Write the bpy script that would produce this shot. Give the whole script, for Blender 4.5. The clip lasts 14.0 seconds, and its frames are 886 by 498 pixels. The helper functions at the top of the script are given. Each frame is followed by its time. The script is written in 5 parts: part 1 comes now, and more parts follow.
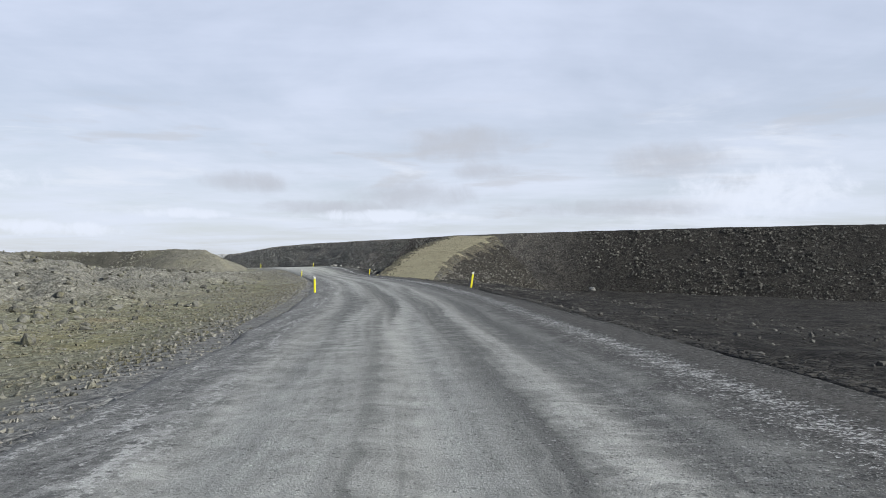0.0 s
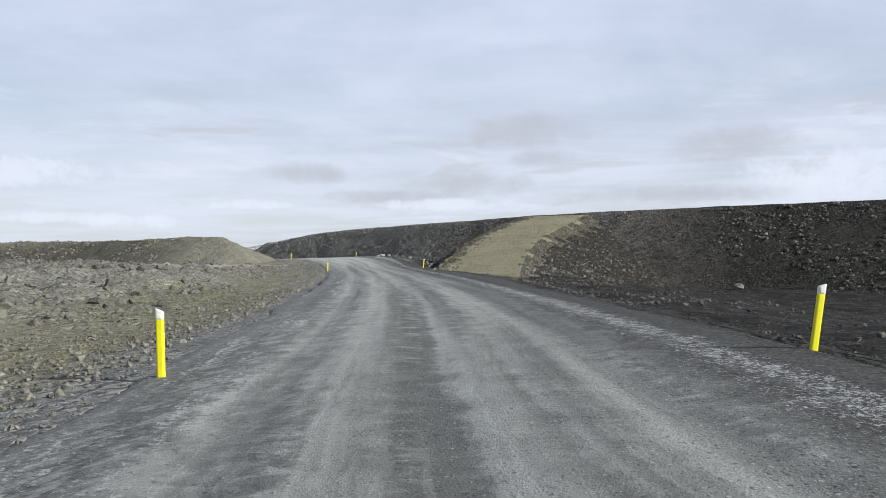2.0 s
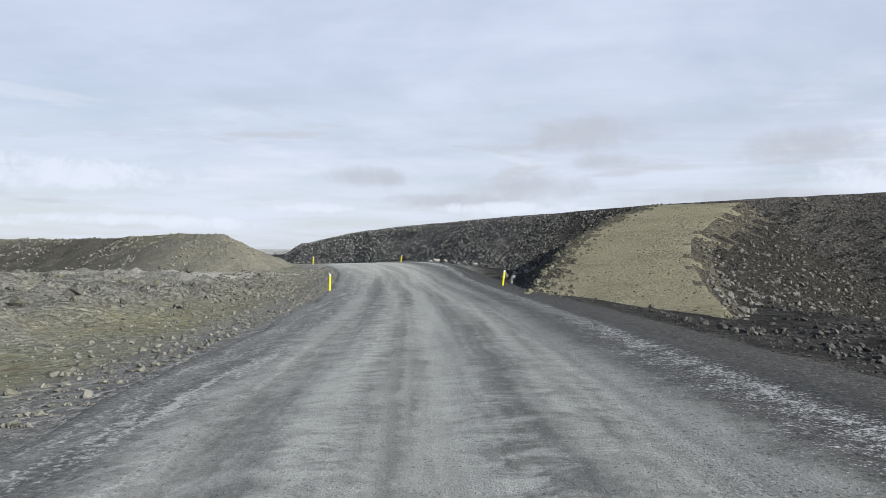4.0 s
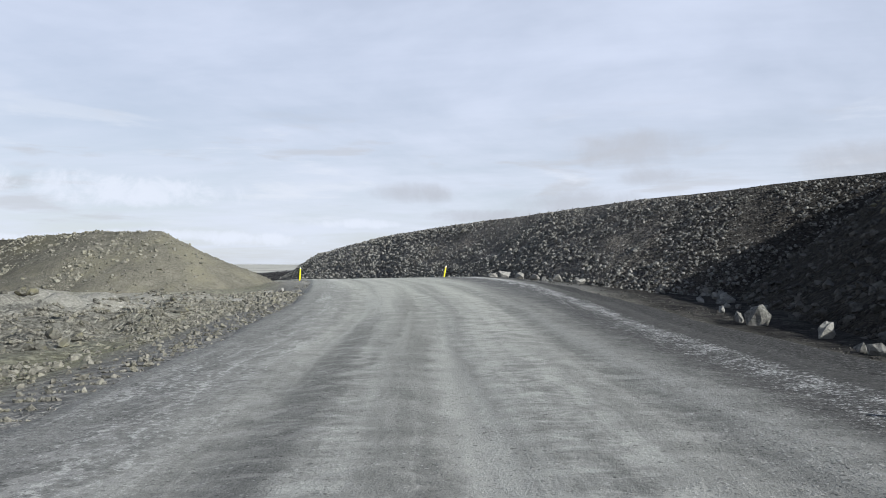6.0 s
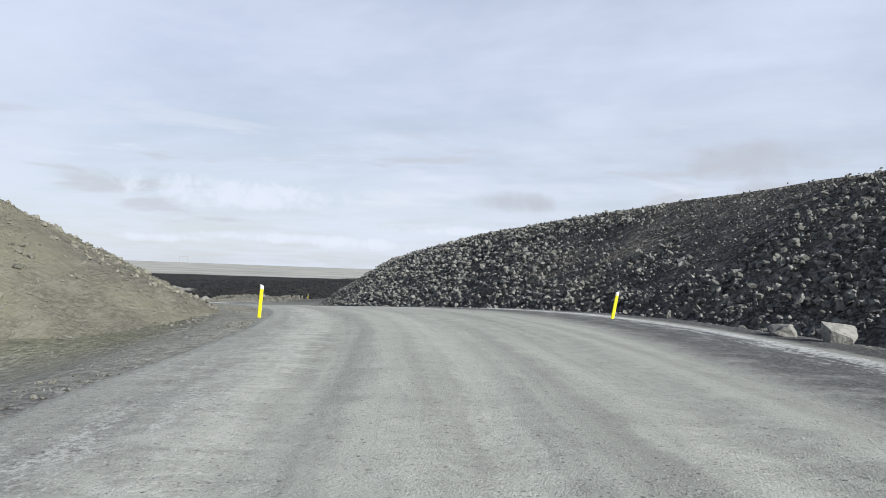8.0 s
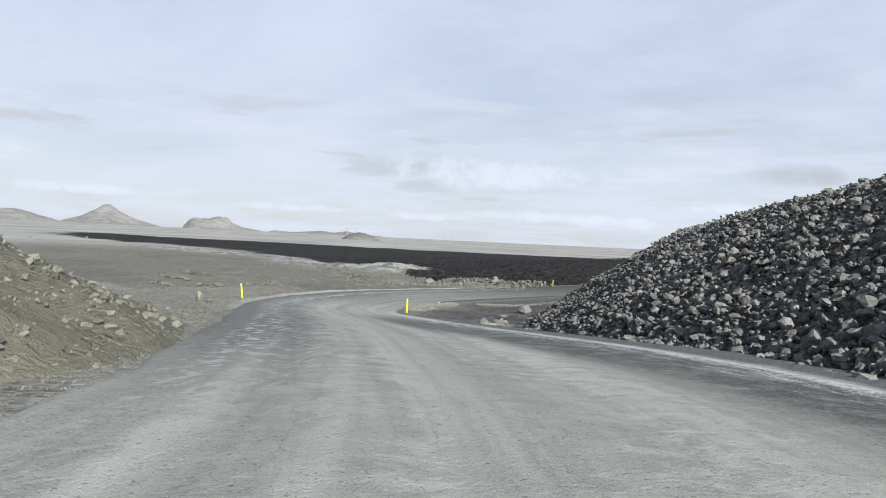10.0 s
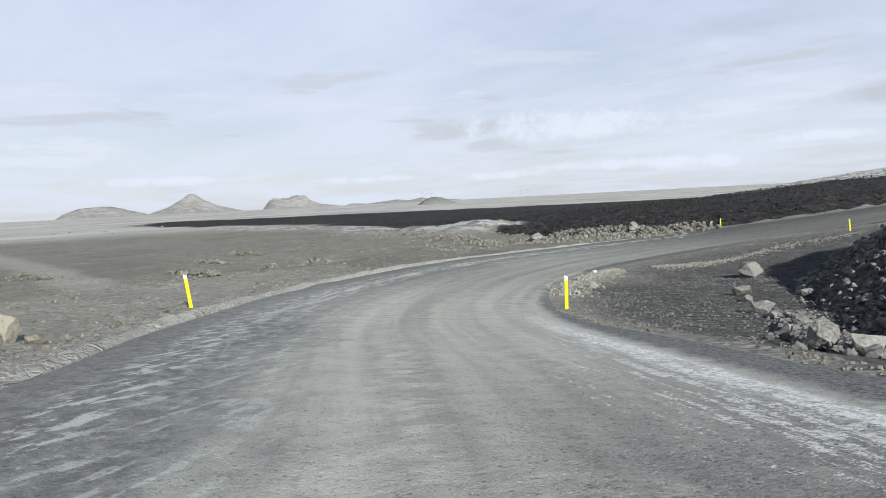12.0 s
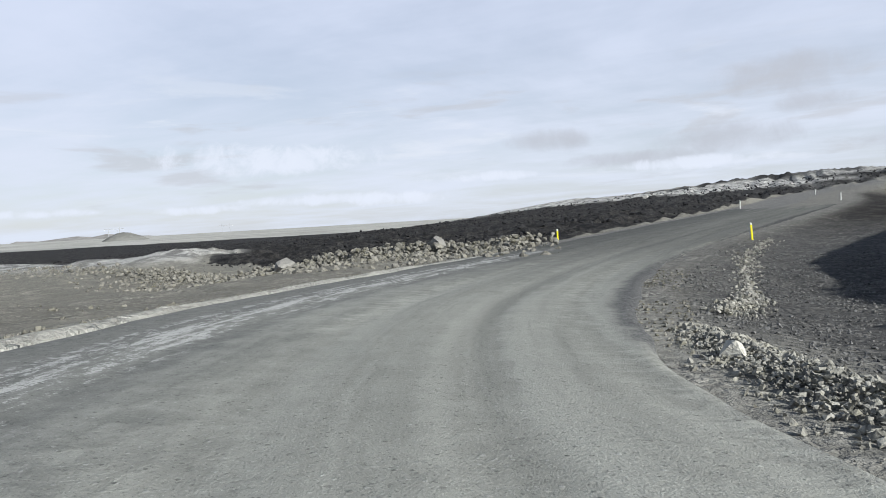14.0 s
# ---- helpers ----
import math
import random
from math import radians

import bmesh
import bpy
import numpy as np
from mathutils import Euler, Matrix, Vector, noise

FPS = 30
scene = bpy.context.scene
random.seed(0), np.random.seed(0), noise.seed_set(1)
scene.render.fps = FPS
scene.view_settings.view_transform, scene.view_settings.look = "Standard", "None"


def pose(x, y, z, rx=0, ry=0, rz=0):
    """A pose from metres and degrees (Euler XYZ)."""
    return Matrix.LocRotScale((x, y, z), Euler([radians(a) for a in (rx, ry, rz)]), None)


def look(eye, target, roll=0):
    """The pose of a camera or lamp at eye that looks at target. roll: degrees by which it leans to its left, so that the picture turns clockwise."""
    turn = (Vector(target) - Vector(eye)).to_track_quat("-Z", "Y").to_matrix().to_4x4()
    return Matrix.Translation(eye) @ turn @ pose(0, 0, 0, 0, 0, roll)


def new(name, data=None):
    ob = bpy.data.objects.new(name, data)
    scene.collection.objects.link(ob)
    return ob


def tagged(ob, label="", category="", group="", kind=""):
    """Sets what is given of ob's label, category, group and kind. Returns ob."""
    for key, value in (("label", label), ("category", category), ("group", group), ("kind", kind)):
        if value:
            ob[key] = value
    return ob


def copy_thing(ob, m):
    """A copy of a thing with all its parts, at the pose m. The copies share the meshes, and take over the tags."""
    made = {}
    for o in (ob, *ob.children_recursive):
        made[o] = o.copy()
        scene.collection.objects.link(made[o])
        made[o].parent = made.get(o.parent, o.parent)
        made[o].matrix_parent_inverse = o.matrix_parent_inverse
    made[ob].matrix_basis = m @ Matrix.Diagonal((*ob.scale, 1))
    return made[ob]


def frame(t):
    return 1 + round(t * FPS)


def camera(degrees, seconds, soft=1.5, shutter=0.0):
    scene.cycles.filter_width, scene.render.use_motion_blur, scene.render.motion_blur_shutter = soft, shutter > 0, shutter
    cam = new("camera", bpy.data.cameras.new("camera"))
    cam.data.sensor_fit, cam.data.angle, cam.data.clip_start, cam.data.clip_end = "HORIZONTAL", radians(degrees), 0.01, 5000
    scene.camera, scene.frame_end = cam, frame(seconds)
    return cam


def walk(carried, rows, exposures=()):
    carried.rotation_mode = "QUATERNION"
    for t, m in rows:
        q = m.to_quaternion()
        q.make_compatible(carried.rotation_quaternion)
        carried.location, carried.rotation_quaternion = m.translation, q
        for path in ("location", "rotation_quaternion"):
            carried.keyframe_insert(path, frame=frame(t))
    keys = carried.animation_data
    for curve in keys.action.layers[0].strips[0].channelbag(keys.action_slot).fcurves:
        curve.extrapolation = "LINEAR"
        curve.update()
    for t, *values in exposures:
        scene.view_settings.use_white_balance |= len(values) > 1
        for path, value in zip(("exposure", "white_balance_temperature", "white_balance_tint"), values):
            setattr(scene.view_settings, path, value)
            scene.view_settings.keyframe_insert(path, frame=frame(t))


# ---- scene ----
cam = camera(64.0, 14.0, 0.9)
PATH = [
    (0, (-0.331, -0.089, 1.578), (-0.331, 1.911, 1.604), 0.1),
    (0.5, (-0.746, 6.556, 1.448), (-0.787, 8.556, 1.473), -0.1),
    (1, (-1.248, 13.188, 1.492), (-1.332, 15.186, 1.506), -0.2),
    (1.5, (-1.916, 20.064, 1.411), (-2.04, 22.06, 1.414), -0.3),
    (2, (-2.664, 26.831, 1.375), (-2.829, 28.824, 1.369), -0.4),
    (2.5, (-3.624, 33.756, 1.431), (-3.827, 35.745, 1.418), -0.3),
    (3, (-4.565, 40.64, 1.377), (-4.809, 42.625, 1.368), -0.1),
    (5.5, (-11.527, 77.171, 0.868), (-11.962, 79.122, 0.904), 0.1),
    (6, (-13.428, 84.544, 0.699), (-13.886, 86.49, 0.748), 0.2),
    (6.5, (-15.224, 91.533, 0.761), (-15.72, 93.469, 0.816), 0.2),
    (7, (-17.049, 98.597, 0.942), (-17.607, 100.517, 1.001), 0.6),
    (7.5, (-19.213, 105.255, 1.045), (-19.853, 107.149, 1.115), 1.2),
    (7.7, (-20.194, 107.801, 1.096), (-20.864, 109.684, 1.166), 1.5),
    (9.8, (-33.202, 133.232, 0.978), (-34.488, 134.764, 0.97), 3.4),
    (10, (-34.849, 135.352, 0.996), (-36.187, 136.839, 0.974), 2.7),
    (10.5, (-39.53, 139.96, 0.81), (-40.961, 141.356, 0.764), 1.35),
    (11, (-44.069, 144.047, 0.408), (-45.56, 145.378, 0.331), 0.2),
    (11.5, (-48.8, 147.956, -0.043), (-50.31, 149.264, -0.149), -1.3),
    (12, (-53.565, 151.472, -0.527), (-55.055, 152.8, -0.659), -2.9),
    (12.5, (-58.539, 155.412, -0.954), (-59.959, 156.813, -1.101), -4.1),
    (13, (-63.1, 159.2, -1.54), (-64.39, 160.723, -1.678), -4.5),
    (13.5, (-67.33, 163.08, -1.9), (-68.415, 164.757, -2.02), -4.2),
    (14, (-71.12, 167.65, -2.22), (-71.952, 169.467, -2.298), -3.3),
]
EXPOSURES = [(0, 0.35), (14, 0.35)]
walk(cam, [(t, look(eye, target, roll)) for t, eye, target, roll in PATH], EXPOSURES)

# ---- light and sky ----
SUN_EL, SUN_AZ = 25.5, 110.6          # degrees; azimuth clockwise from +y
sun_dir = Vector((math.sin(radians(SUN_AZ)) * math.cos(radians(SUN_EL)),
                  math.cos(radians(SUN_AZ)) * math.cos(radians(SUN_EL)), math.sin(radians(SUN_EL))))
sun_data = bpy.data.lights.new("sun", "SUN")
sun_data.energy, sun_data.angle, sun_data.color = 5.0, radians(0.6), (0.98, 0.985, 0.95)
sun = new("sun", sun_data)
sun.matrix_world = look(sun_dir * 100, (0, 0, 0))


class Nodes:
    """Short hand for building a node tree."""

    def __init__(self, tree):
        self.t = tree
        tree.nodes.clear()

    def put(self, kind):
        return self.t.nodes.new(kind)

    def link(self, a, b):
        self.t.links.new(a, b)
        return b

    def feed(self, socket, v):
        if isinstance(v, bpy.types.NodeSocket):
            self.t.links.new(v, socket)
        else:
            socket.default_value = v

    def math(self, op, a, b=0.0, c=0.0, clamp=False):
        n = self.put("ShaderNodeMath")
        n.operation, n.use_clamp = op, clamp
        for s, v in zip(n.inputs, (a, b, c)):
            self.feed(s, v)
        return n.outputs[0]

    def vec(self, op, a, b=(0, 0, 0)):
        n = self.put("ShaderNodeVectorMath")
        n.operation = op
        self.feed(n.inputs[0], a)
        if op == "SCALE":
            self.feed(n.inputs["Scale"], b)
        else:
            self.feed(n.inputs[1], b)
        return n.outputs["Value" if op in ("DOT_PRODUCT", "LENGTH") else "Vector"]

    def noise(self, vector, scale, detail=3.0, rough=0.55, warp=0.0):
        n = self.put("ShaderNodeTexNoise")
        self.feed(n.inputs["Vector"], vector)
        n.inputs["Scale"].default_value, n.inputs["Detail"].default_value = scale, detail
        n.inputs["Roughness"].default_value, n.inputs["Distortion"].default_value = rough, warp
        return n.outputs["Fac"]

    def stones(self, vector, scale, seed=0.0):
        """Packed angular stones: a random value for each, and the distance from its edge."""
        warped = self.vec("ADD", vector, self.vec("SCALE", self.cloud(vector, scale * 1.7), 0.45 / scale))
        out = []
        for feature in ("F1", "DISTANCE_TO_EDGE"):
            n = self.put("ShaderNodeTexVoronoi")
            n.feature = feature
            self.feed(n.inputs["Vector"], warped)
            n.inputs["Scale"].default_value = scale
            out.append(n)
        sep = self.put("ShaderNodeSeparateColor")
        self.link(out[0].outputs["Color"], sep.inputs[0])
        return sep.outputs[0], out[1].outputs["Distance"]

    def dots(self, vector, scale):
        """Loose pebbles: a random value for each, and the distance from its middle."""
        n = self.put("ShaderNodeTexVoronoi")
        n.feature = "F1"
        self.feed(n.inputs["Vector"], self.vec("ADD", vector, self.vec("SCALE", self.cloud(vector, scale * 2.0), 0.5 / scale)))
        n.inputs["Scale"].default_value = scale
        sep = self.put("ShaderNodeSeparateColor")
        self.link(n.outputs["Color"], sep.inputs[0])
        return sep.outputs[0], n.outputs["Distance"]

    def cloud(self, vector, scale):
        n = self.put("ShaderNodeTexNoise")
        self.feed(n.inputs["Vector"], vector)
        n.inputs["Scale"].default_value, n.inputs["Detail"].default_value = scale, 2.0
        return n.outputs["Color"]

    def step(self, v, lo, hi, a=0.0, b=1.0, smooth=True):
        n = self.put("ShaderNodeMapRange")
        n.interpolation_type = "SMOOTHSTEP" if smooth else "LINEAR"
        self.feed(n.inputs["Value"], v)
        for k, x in (("From Min", lo), ("From Max", hi), ("To Min", a), ("To Max", b)):
            self.feed(n.inputs[k], x)
        return n.outputs[0]

    def mix(self, fac, a, b, blend="MIX"):
        n = self.put("ShaderNodeMix")
        n.data_type, n.blend_type = "RGBA", blend
        self.feed(n.inputs["Factor"], fac)
        for s, v in ((n.inputs[6], a), (n.inputs[7], b)):
            self.feed(s, (*v, 1) if isinstance(v, tuple) and len(v) == 3 else v)
        return n.outputs[2]

    def xyz(self, x, y, z):
        n = self.put("ShaderNodeCombineXYZ")
        for s, v in zip(n.inputs, (x, y, z)):
            self.feed(s, v)
        return n.outputs[0]


world = bpy.data.worlds.new("sky")
scene.world = world
world.use_nodes = True
w = Nodes(world.node_tree)
sky = w.put("ShaderNodeTexSky")
sky.sky_type, sky.sun_disc = "NISHITA", False
sky.sun_elevation, sky.sun_rotation = radians(SUN_EL), radians(SUN_AZ)
sky.air_density, sky.dust_density, sky.ozone_density = 1.0, 0.8, 1.0
direction = w.put("ShaderNodeTexCoord").outputs["Generated"]
sep = w.put("ShaderNodeSeparateXYZ")
w.link(direction, sep.inputs[0])
up = w.math("MAXIMUM", sep.outputs[2], 0.0)
flat = w.math("DIVIDE", 1.0, w.math("ADD", up, 0.09))
plane = w.xyz(w.math("MULTIPLY", sep.outputs[0], flat), w.math("MULTIPLY", sep.outputs[1], flat), 0.0)
clear = w.vec("SCALE", sky.outputs[0], 0.085)
# thin high veil, thicker towards the horizon
veil_a = w.noise(plane, 0.55, 6, 0.6, 0.4)
veil_b = w.noise(w.vec("MULTIPLY", plane, (0.35, 1.0, 1.0)), 1.5, 5, 0.6, 0.3)
veil = w.math("ADD", w.math("MULTIPLY", veil_a, 0.7), w.math("MULTIPLY", veil_b, 0.3))
veil = w.step(veil, 0.34, 0.66, 0.66, 1.0)
veil = w.math("MULTIPLY", veil, w.step(up, 0.33, 0.55, 1.0, 0.05))
white = w.mix(w.step(up, 0.0, 0.3), (0.735, 0.80, 0.925), (0.675, 0.75, 0.925))
colour = w.mix(veil, clear, white)
# small grey and bright cloud banks low in the sky
low = w.vec("MULTIPLY", direction, (5.5, 5.5, 34.0))
bank = w.noise(low, 0.9, 5, 0.55, 0.3)
band = w.math("MULTIPLY", w.step(up, 0.015, 0.05), w.step(up, 0.14, 0.24, 1.0, 0.0))
colour = w.mix(w.math("MULTIPLY", w.step(bank, 0.56, 0.68, 0.0, 0.55), band), colour, (0.56, 0.58, 0.63))
bright = w.noise(w.vec("ADD", low, (7.3, 2.1, 1.4)), 0.7, 6, 0.6, 0.4)
colour = w.mix(w.math("MULTIPLY", w.step(bright, 0.54, 0.68, 0.0, 0.7), band), colour, (0.775, 0.83, 0.935))
edge = w.math("MULTIPLY", w.math("SUBTRACT", w.noise(direction, 20.0, 6, 0.66, 0.4), 0.5), 2.4)
for bearing, elevation, wide, high in ((-2.1, 9.2, 5.2, 1.5), (15.6, 5.9, 3.4, 0.9), (-18.0, 7.6, 5.2, 1.5), (-15.0, 3.9, 8.0, 0.8),
                                       (2.2, 5.0, 5.0, 1.1), (-3.5, 7.0, 3.0, 0.7), (9.0, 4.0, 5.0, 0.6)):
    b, e = radians(bearing), radians(elevation)
    ahead = w.vec("DOT_PRODUCT", direction, (-math.sin(b), math.cos(b), 0))
    across = w.math("MULTIPLY", w.vec("DOT_PRODUCT", direction, (math.cos(b), math.sin(b), 0)), 1 / math.tan(radians(wide)))
    rise = w.math("MULTIPLY", w.math("SUBTRACT", sep.outputs[2], math.sin(e)), 1 / math.tan(radians(high)))
    r2 = w.math("ADD", w.math("MULTIPLY", across, across), w.math("MULTIPLY", rise, rise))
    body = w.math("MULTIPLY", w.step(w.math("ADD", r2, edge), -0.35, 1.4, 0.8, 0.0), w.step(ahead, 0.3, 0.6))
    colour = w.mix(body, colour, (0.525, 0.555, 0.625))
for bearing, elevation, wide, high in ((39, 5.6, 8.5, 1.3), (33, 2.3, 7.5, 0.45), (54.5, 2.1, 4.0, 0.35), (43, 1.9, 3.0, 0.35), (28.5, 2.0, 5.0, 0.5), (21, 3.4, 5, 0.4),
                                       (-24, 5.0, 6.0, 2.2), (5, 3.4, 6.0, 0.5), (70, 2.6, 5.0, 0.4)):
    b, e = radians(bearing), radians(elevation)
    ahead = w.vec("DOT_PRODUCT", direction, (-math.sin(b), math.cos(b), 0))
    across = w.math("MULTIPLY", w.vec("DOT_PRODUCT", direction, (math.cos(b), math.sin(b), 0)), 1 / math.tan(radians(wide)))
    rise = w.math("MULTIPLY", w.math("SUBTRACT", sep.outputs[2], math.sin(e)), 1 / math.tan(radians(high)))
    r2 = w.math("ADD", w.math("MULTIPLY", across, across), w.math("MULTIPLY", rise, rise))
    body = w.math("MULTIPLY", w.step(w.math("ADD", r2, w.math("MULTIPLY", edge, 2.0)), -0.2, 1.2, 0.85, 0.0), w.step(ahead, 0.3, 0.6))
    colour = w.mix(body, colour, (0.80, 0.86, 0.985))
back = w.put("ShaderNodeBackground")
w.link(colour, back.inputs["Color"])
back.inputs["Strength"].default_value = 0.79
w.link(back.outputs[0], w.put("ShaderNodeOutputWorld").inputs["Surface"])

# ---- materials ----


def surface(name, rough=0.9, spec=0.25):
    m = bpy.data.materials.new(name)
    m.use_nodes = True
    n = Nodes(m.node_tree)
    bsdf = n.put("ShaderNodeBsdfPrincipled")
    bsdf.inputs["Roughness"].default_value = rough
    bsdf.inputs["Specular IOR Level"].default_value = spec
    n.link(bsdf.outputs[0], n.put("ShaderNodeOutputMaterial").inputs["Surface"])
    return m, n, bsdf


def relief(n, bsdf, height, strength, distance):
    b = n.put("ShaderNodeBump")
    b.inputs["Strength"].default_value, b.inputs["Distance"].default_value = strength, distance
    n.link(height, b.inputs["Height"])
    n.link(b.outputs[0], bsdf.inputs["Normal"])


def place(n):
    return n.put("ShaderNodeNewGeometry").outputs["Position"]


def mask(n, name):
    node = n.put("ShaderNodeAttribute")
    node.attribute_name = name
    return node.outputs["Fac"]


def ground_material():
    m, n, bsdf = surface("volcanic_ground", 0.95, 0.12)
    p = place(n)
    big, mid, fine, grit = n.noise(p, 0.12, 4), n.noise(p, 0.9, 4, 0.6), n.noise(p, 6.0, 4, 0.65), n.noise(p, 28.0, 3, 0.7)
    soil = n.mix(n.step(fine, 0.35, 0.65), (0.135, 0.13, 0.112), (0.235, 0.226, 0.194))
    soil = n.mix(n.step(mid, 0.45, 0.65, 0.0, 0.7), soil, (0.265, 0.252, 0.212))
    soil = n.mix(n.step(n.noise(p, 0.06, 5, 0.6, 0.5), 0.47, 0.62, 0.0, 0.6), soil, (0.15, 0.142, 0.122))
    moss = n.mix(n.step(fine, 0.38, 0.62), (0.105, 0.102, 0.066), (0.245, 0.24, 0.165))
    moss = n.mix(n.step(mid, 0.5, 0.68, 0.0, 0.7), moss, (0.205, 0.205, 0.11))
    moss = n.mix(n.step(n.noise(p, 0.35, 3), 0.60, 0.75, 0.0, 0.5), moss, (0.19, 0.13, 0.08))
    col = n.mix(n.math("MULTIPLY", mask(n, "moss"), n.step(big, 0.32, 0.55, 0.35, 1.0)), soil, moss)
    pale = n.mix(n.step(fine, 0.36, 0.62), (0.085, 0.082, 0.07), (0.22, 0.214, 0.186))
    col = n.mix(n.math("MULTIPLY", mask(n, "pale"), n.step(mid, 0.3, 0.6, 0.55, 1.0)), col, pale)
    brown = n.mix(n.step(fine, 0.36, 0.66), (0.0075, 0.007, 0.0067), (0.019, 0.0175, 0.0162))
    brown = n.mix(n.step(mid, 0.5, 0.7, 0.0, 0.5), brown, (0.032, 0.029, 0.0265))
    col = n.mix(mask(n, "cinder"), col, brown)
    lava = n.mix(n.step(mid, 0.35, 0.7), (0.008, 0.0083, 0.0096), (0.021, 0.0208, 0.0225))
    lava = n.mix(n.step(fine, 0.55, 0.75, 0.0, 0.6), lava, (0.04, 0.0395, 0.0405))
    border = n.math("ADD", mask(n, "lava"), n.math("MULTIPLY", n.math("SUBTRACT", n.math("ADD", n.math("MULTIPLY", big, 0.4), n.math("MULTIPLY", n.noise(p, 0.03, 5, 0.65), 0.6)), 0.5), 1.6))
    col = n.mix(n.math("MULTIPLY", n.step(border, 0.42, 0.58), n.step(mask(n, "lava"), 0.02, 0.15)), col, lava)
    # pale moss tone of the moor, raised further to paint in distance haze
    moor = n.mix(n.step(n.noise(p, 0.01, 5, 0.6), 0.35, 0.65), (0.33, 0.325, 0.295), (0.47, 0.46, 0.42))
    col = n.mix(mask(n, "moor"), col, moor)
    ochre = n.mix(n.step(fine, 0.4, 0.6), (0.17, 0.14, 0.08), (0.25, 0.22, 0.125))
    col = n.mix(n.math("MULTIPLY", mask(n, "ochre"), n.step(n.math("ADD", n.math("MULTIPLY", mid, 0.6), n.math("MULTIPLY", n.noise(p, 2.6, 4, 0.65), 0.4)), 0.46, 0.6, 0.0, 0.45)), col, ochre)
    old = n.mix(n.step(n.noise(p, 0.35, 5, 0.65), 0.4, 0.6), (0.17, 0.17, 0.165), (0.52, 0.515, 0.49))
    col = n.mix(mask(n, "old"), col, old)
    grey = n.mix(n.step(fine, 0.35, 0.65), (0.105, 0.105, 0.105), (0.20, 0.20, 0.195))
    col = n.mix(n.math("MULTIPLY", mask(n, "gravel"), 0.85), col, grey)
    bare = n.mix(n.step(fine, 0.35, 0.65), (0.26, 0.252, 0.22), (0.37, 0.36, 0.318))
    col = n.mix(n.math("MULTIPLY", mask(n, "bare"), n.step(n.noise(p, 1.6, 5, 0.65), 0.32, 0.55, 0.45, 1.0)), col, bare)
    near = n.math("MULTIPLY", n.math("SUBTRACT", 1.0, mask(n, "moor")), n.math("SUBTRACT", 1.0, n.math("MULTIPLY", n.math("MAXIMUM", mask(n, "bare"), mask(n, "smooth")), 0.55)))
    high = fine
    for size, share in ((2.6, 0.7), (7.0, 0.85), (16.0, 0.8)):
        shade, edge = n.stones(p, size)
        here = n.math("MULTIPLY", n.step(n.noise(p, 0.33 + size * 0.07, 3, 0.6), 0.43, 0.6, 0.0, share), near)
        col = n.mix(n.math("MULTIPLY", here, n.step(edge, 0.04, 0.10, 0.0, 0.9)), col, n.mix(shade, n.mix(0.3, col, (0.03, 0.028, 0.025)), n.mix(0.3, n.vec("SCALE", col, 2.0), (0.17, 0.16, 0.14))))
        col = n.mix(n.math("MULTIPLY", here, n.step(edge, 0.09, 0.0, 0.0, 0.15)), col, n.vec("SCALE", col, 0.3))
        high = n.math("ADD", high, n.math("MULTIPLY", n.math("MULTIPLY", n.step(edge, 0.0, 0.22), n.step(shade, 0.0, 1.0, 0.5, 1.3, False)), n.math("MULTIPLY", here, 3.0 / size)))
    col = n.mix(n.step(grit, 0.58, 0.72, 0.0, 0.35), col, n.vec("SCALE", col, 2.0))
    col = n.mix(n.step(grit, 0.42, 0.28, 0.0, 0.5), col, n.vec("SCALE", col, 0.25))
    n.link(col, bsdf.inputs["Base Color"])
    relief(n, bsdf, n.math("ADD", high, n.math("MULTIPLY", grit, 0.45)), 0.65, 0.12)
    return m


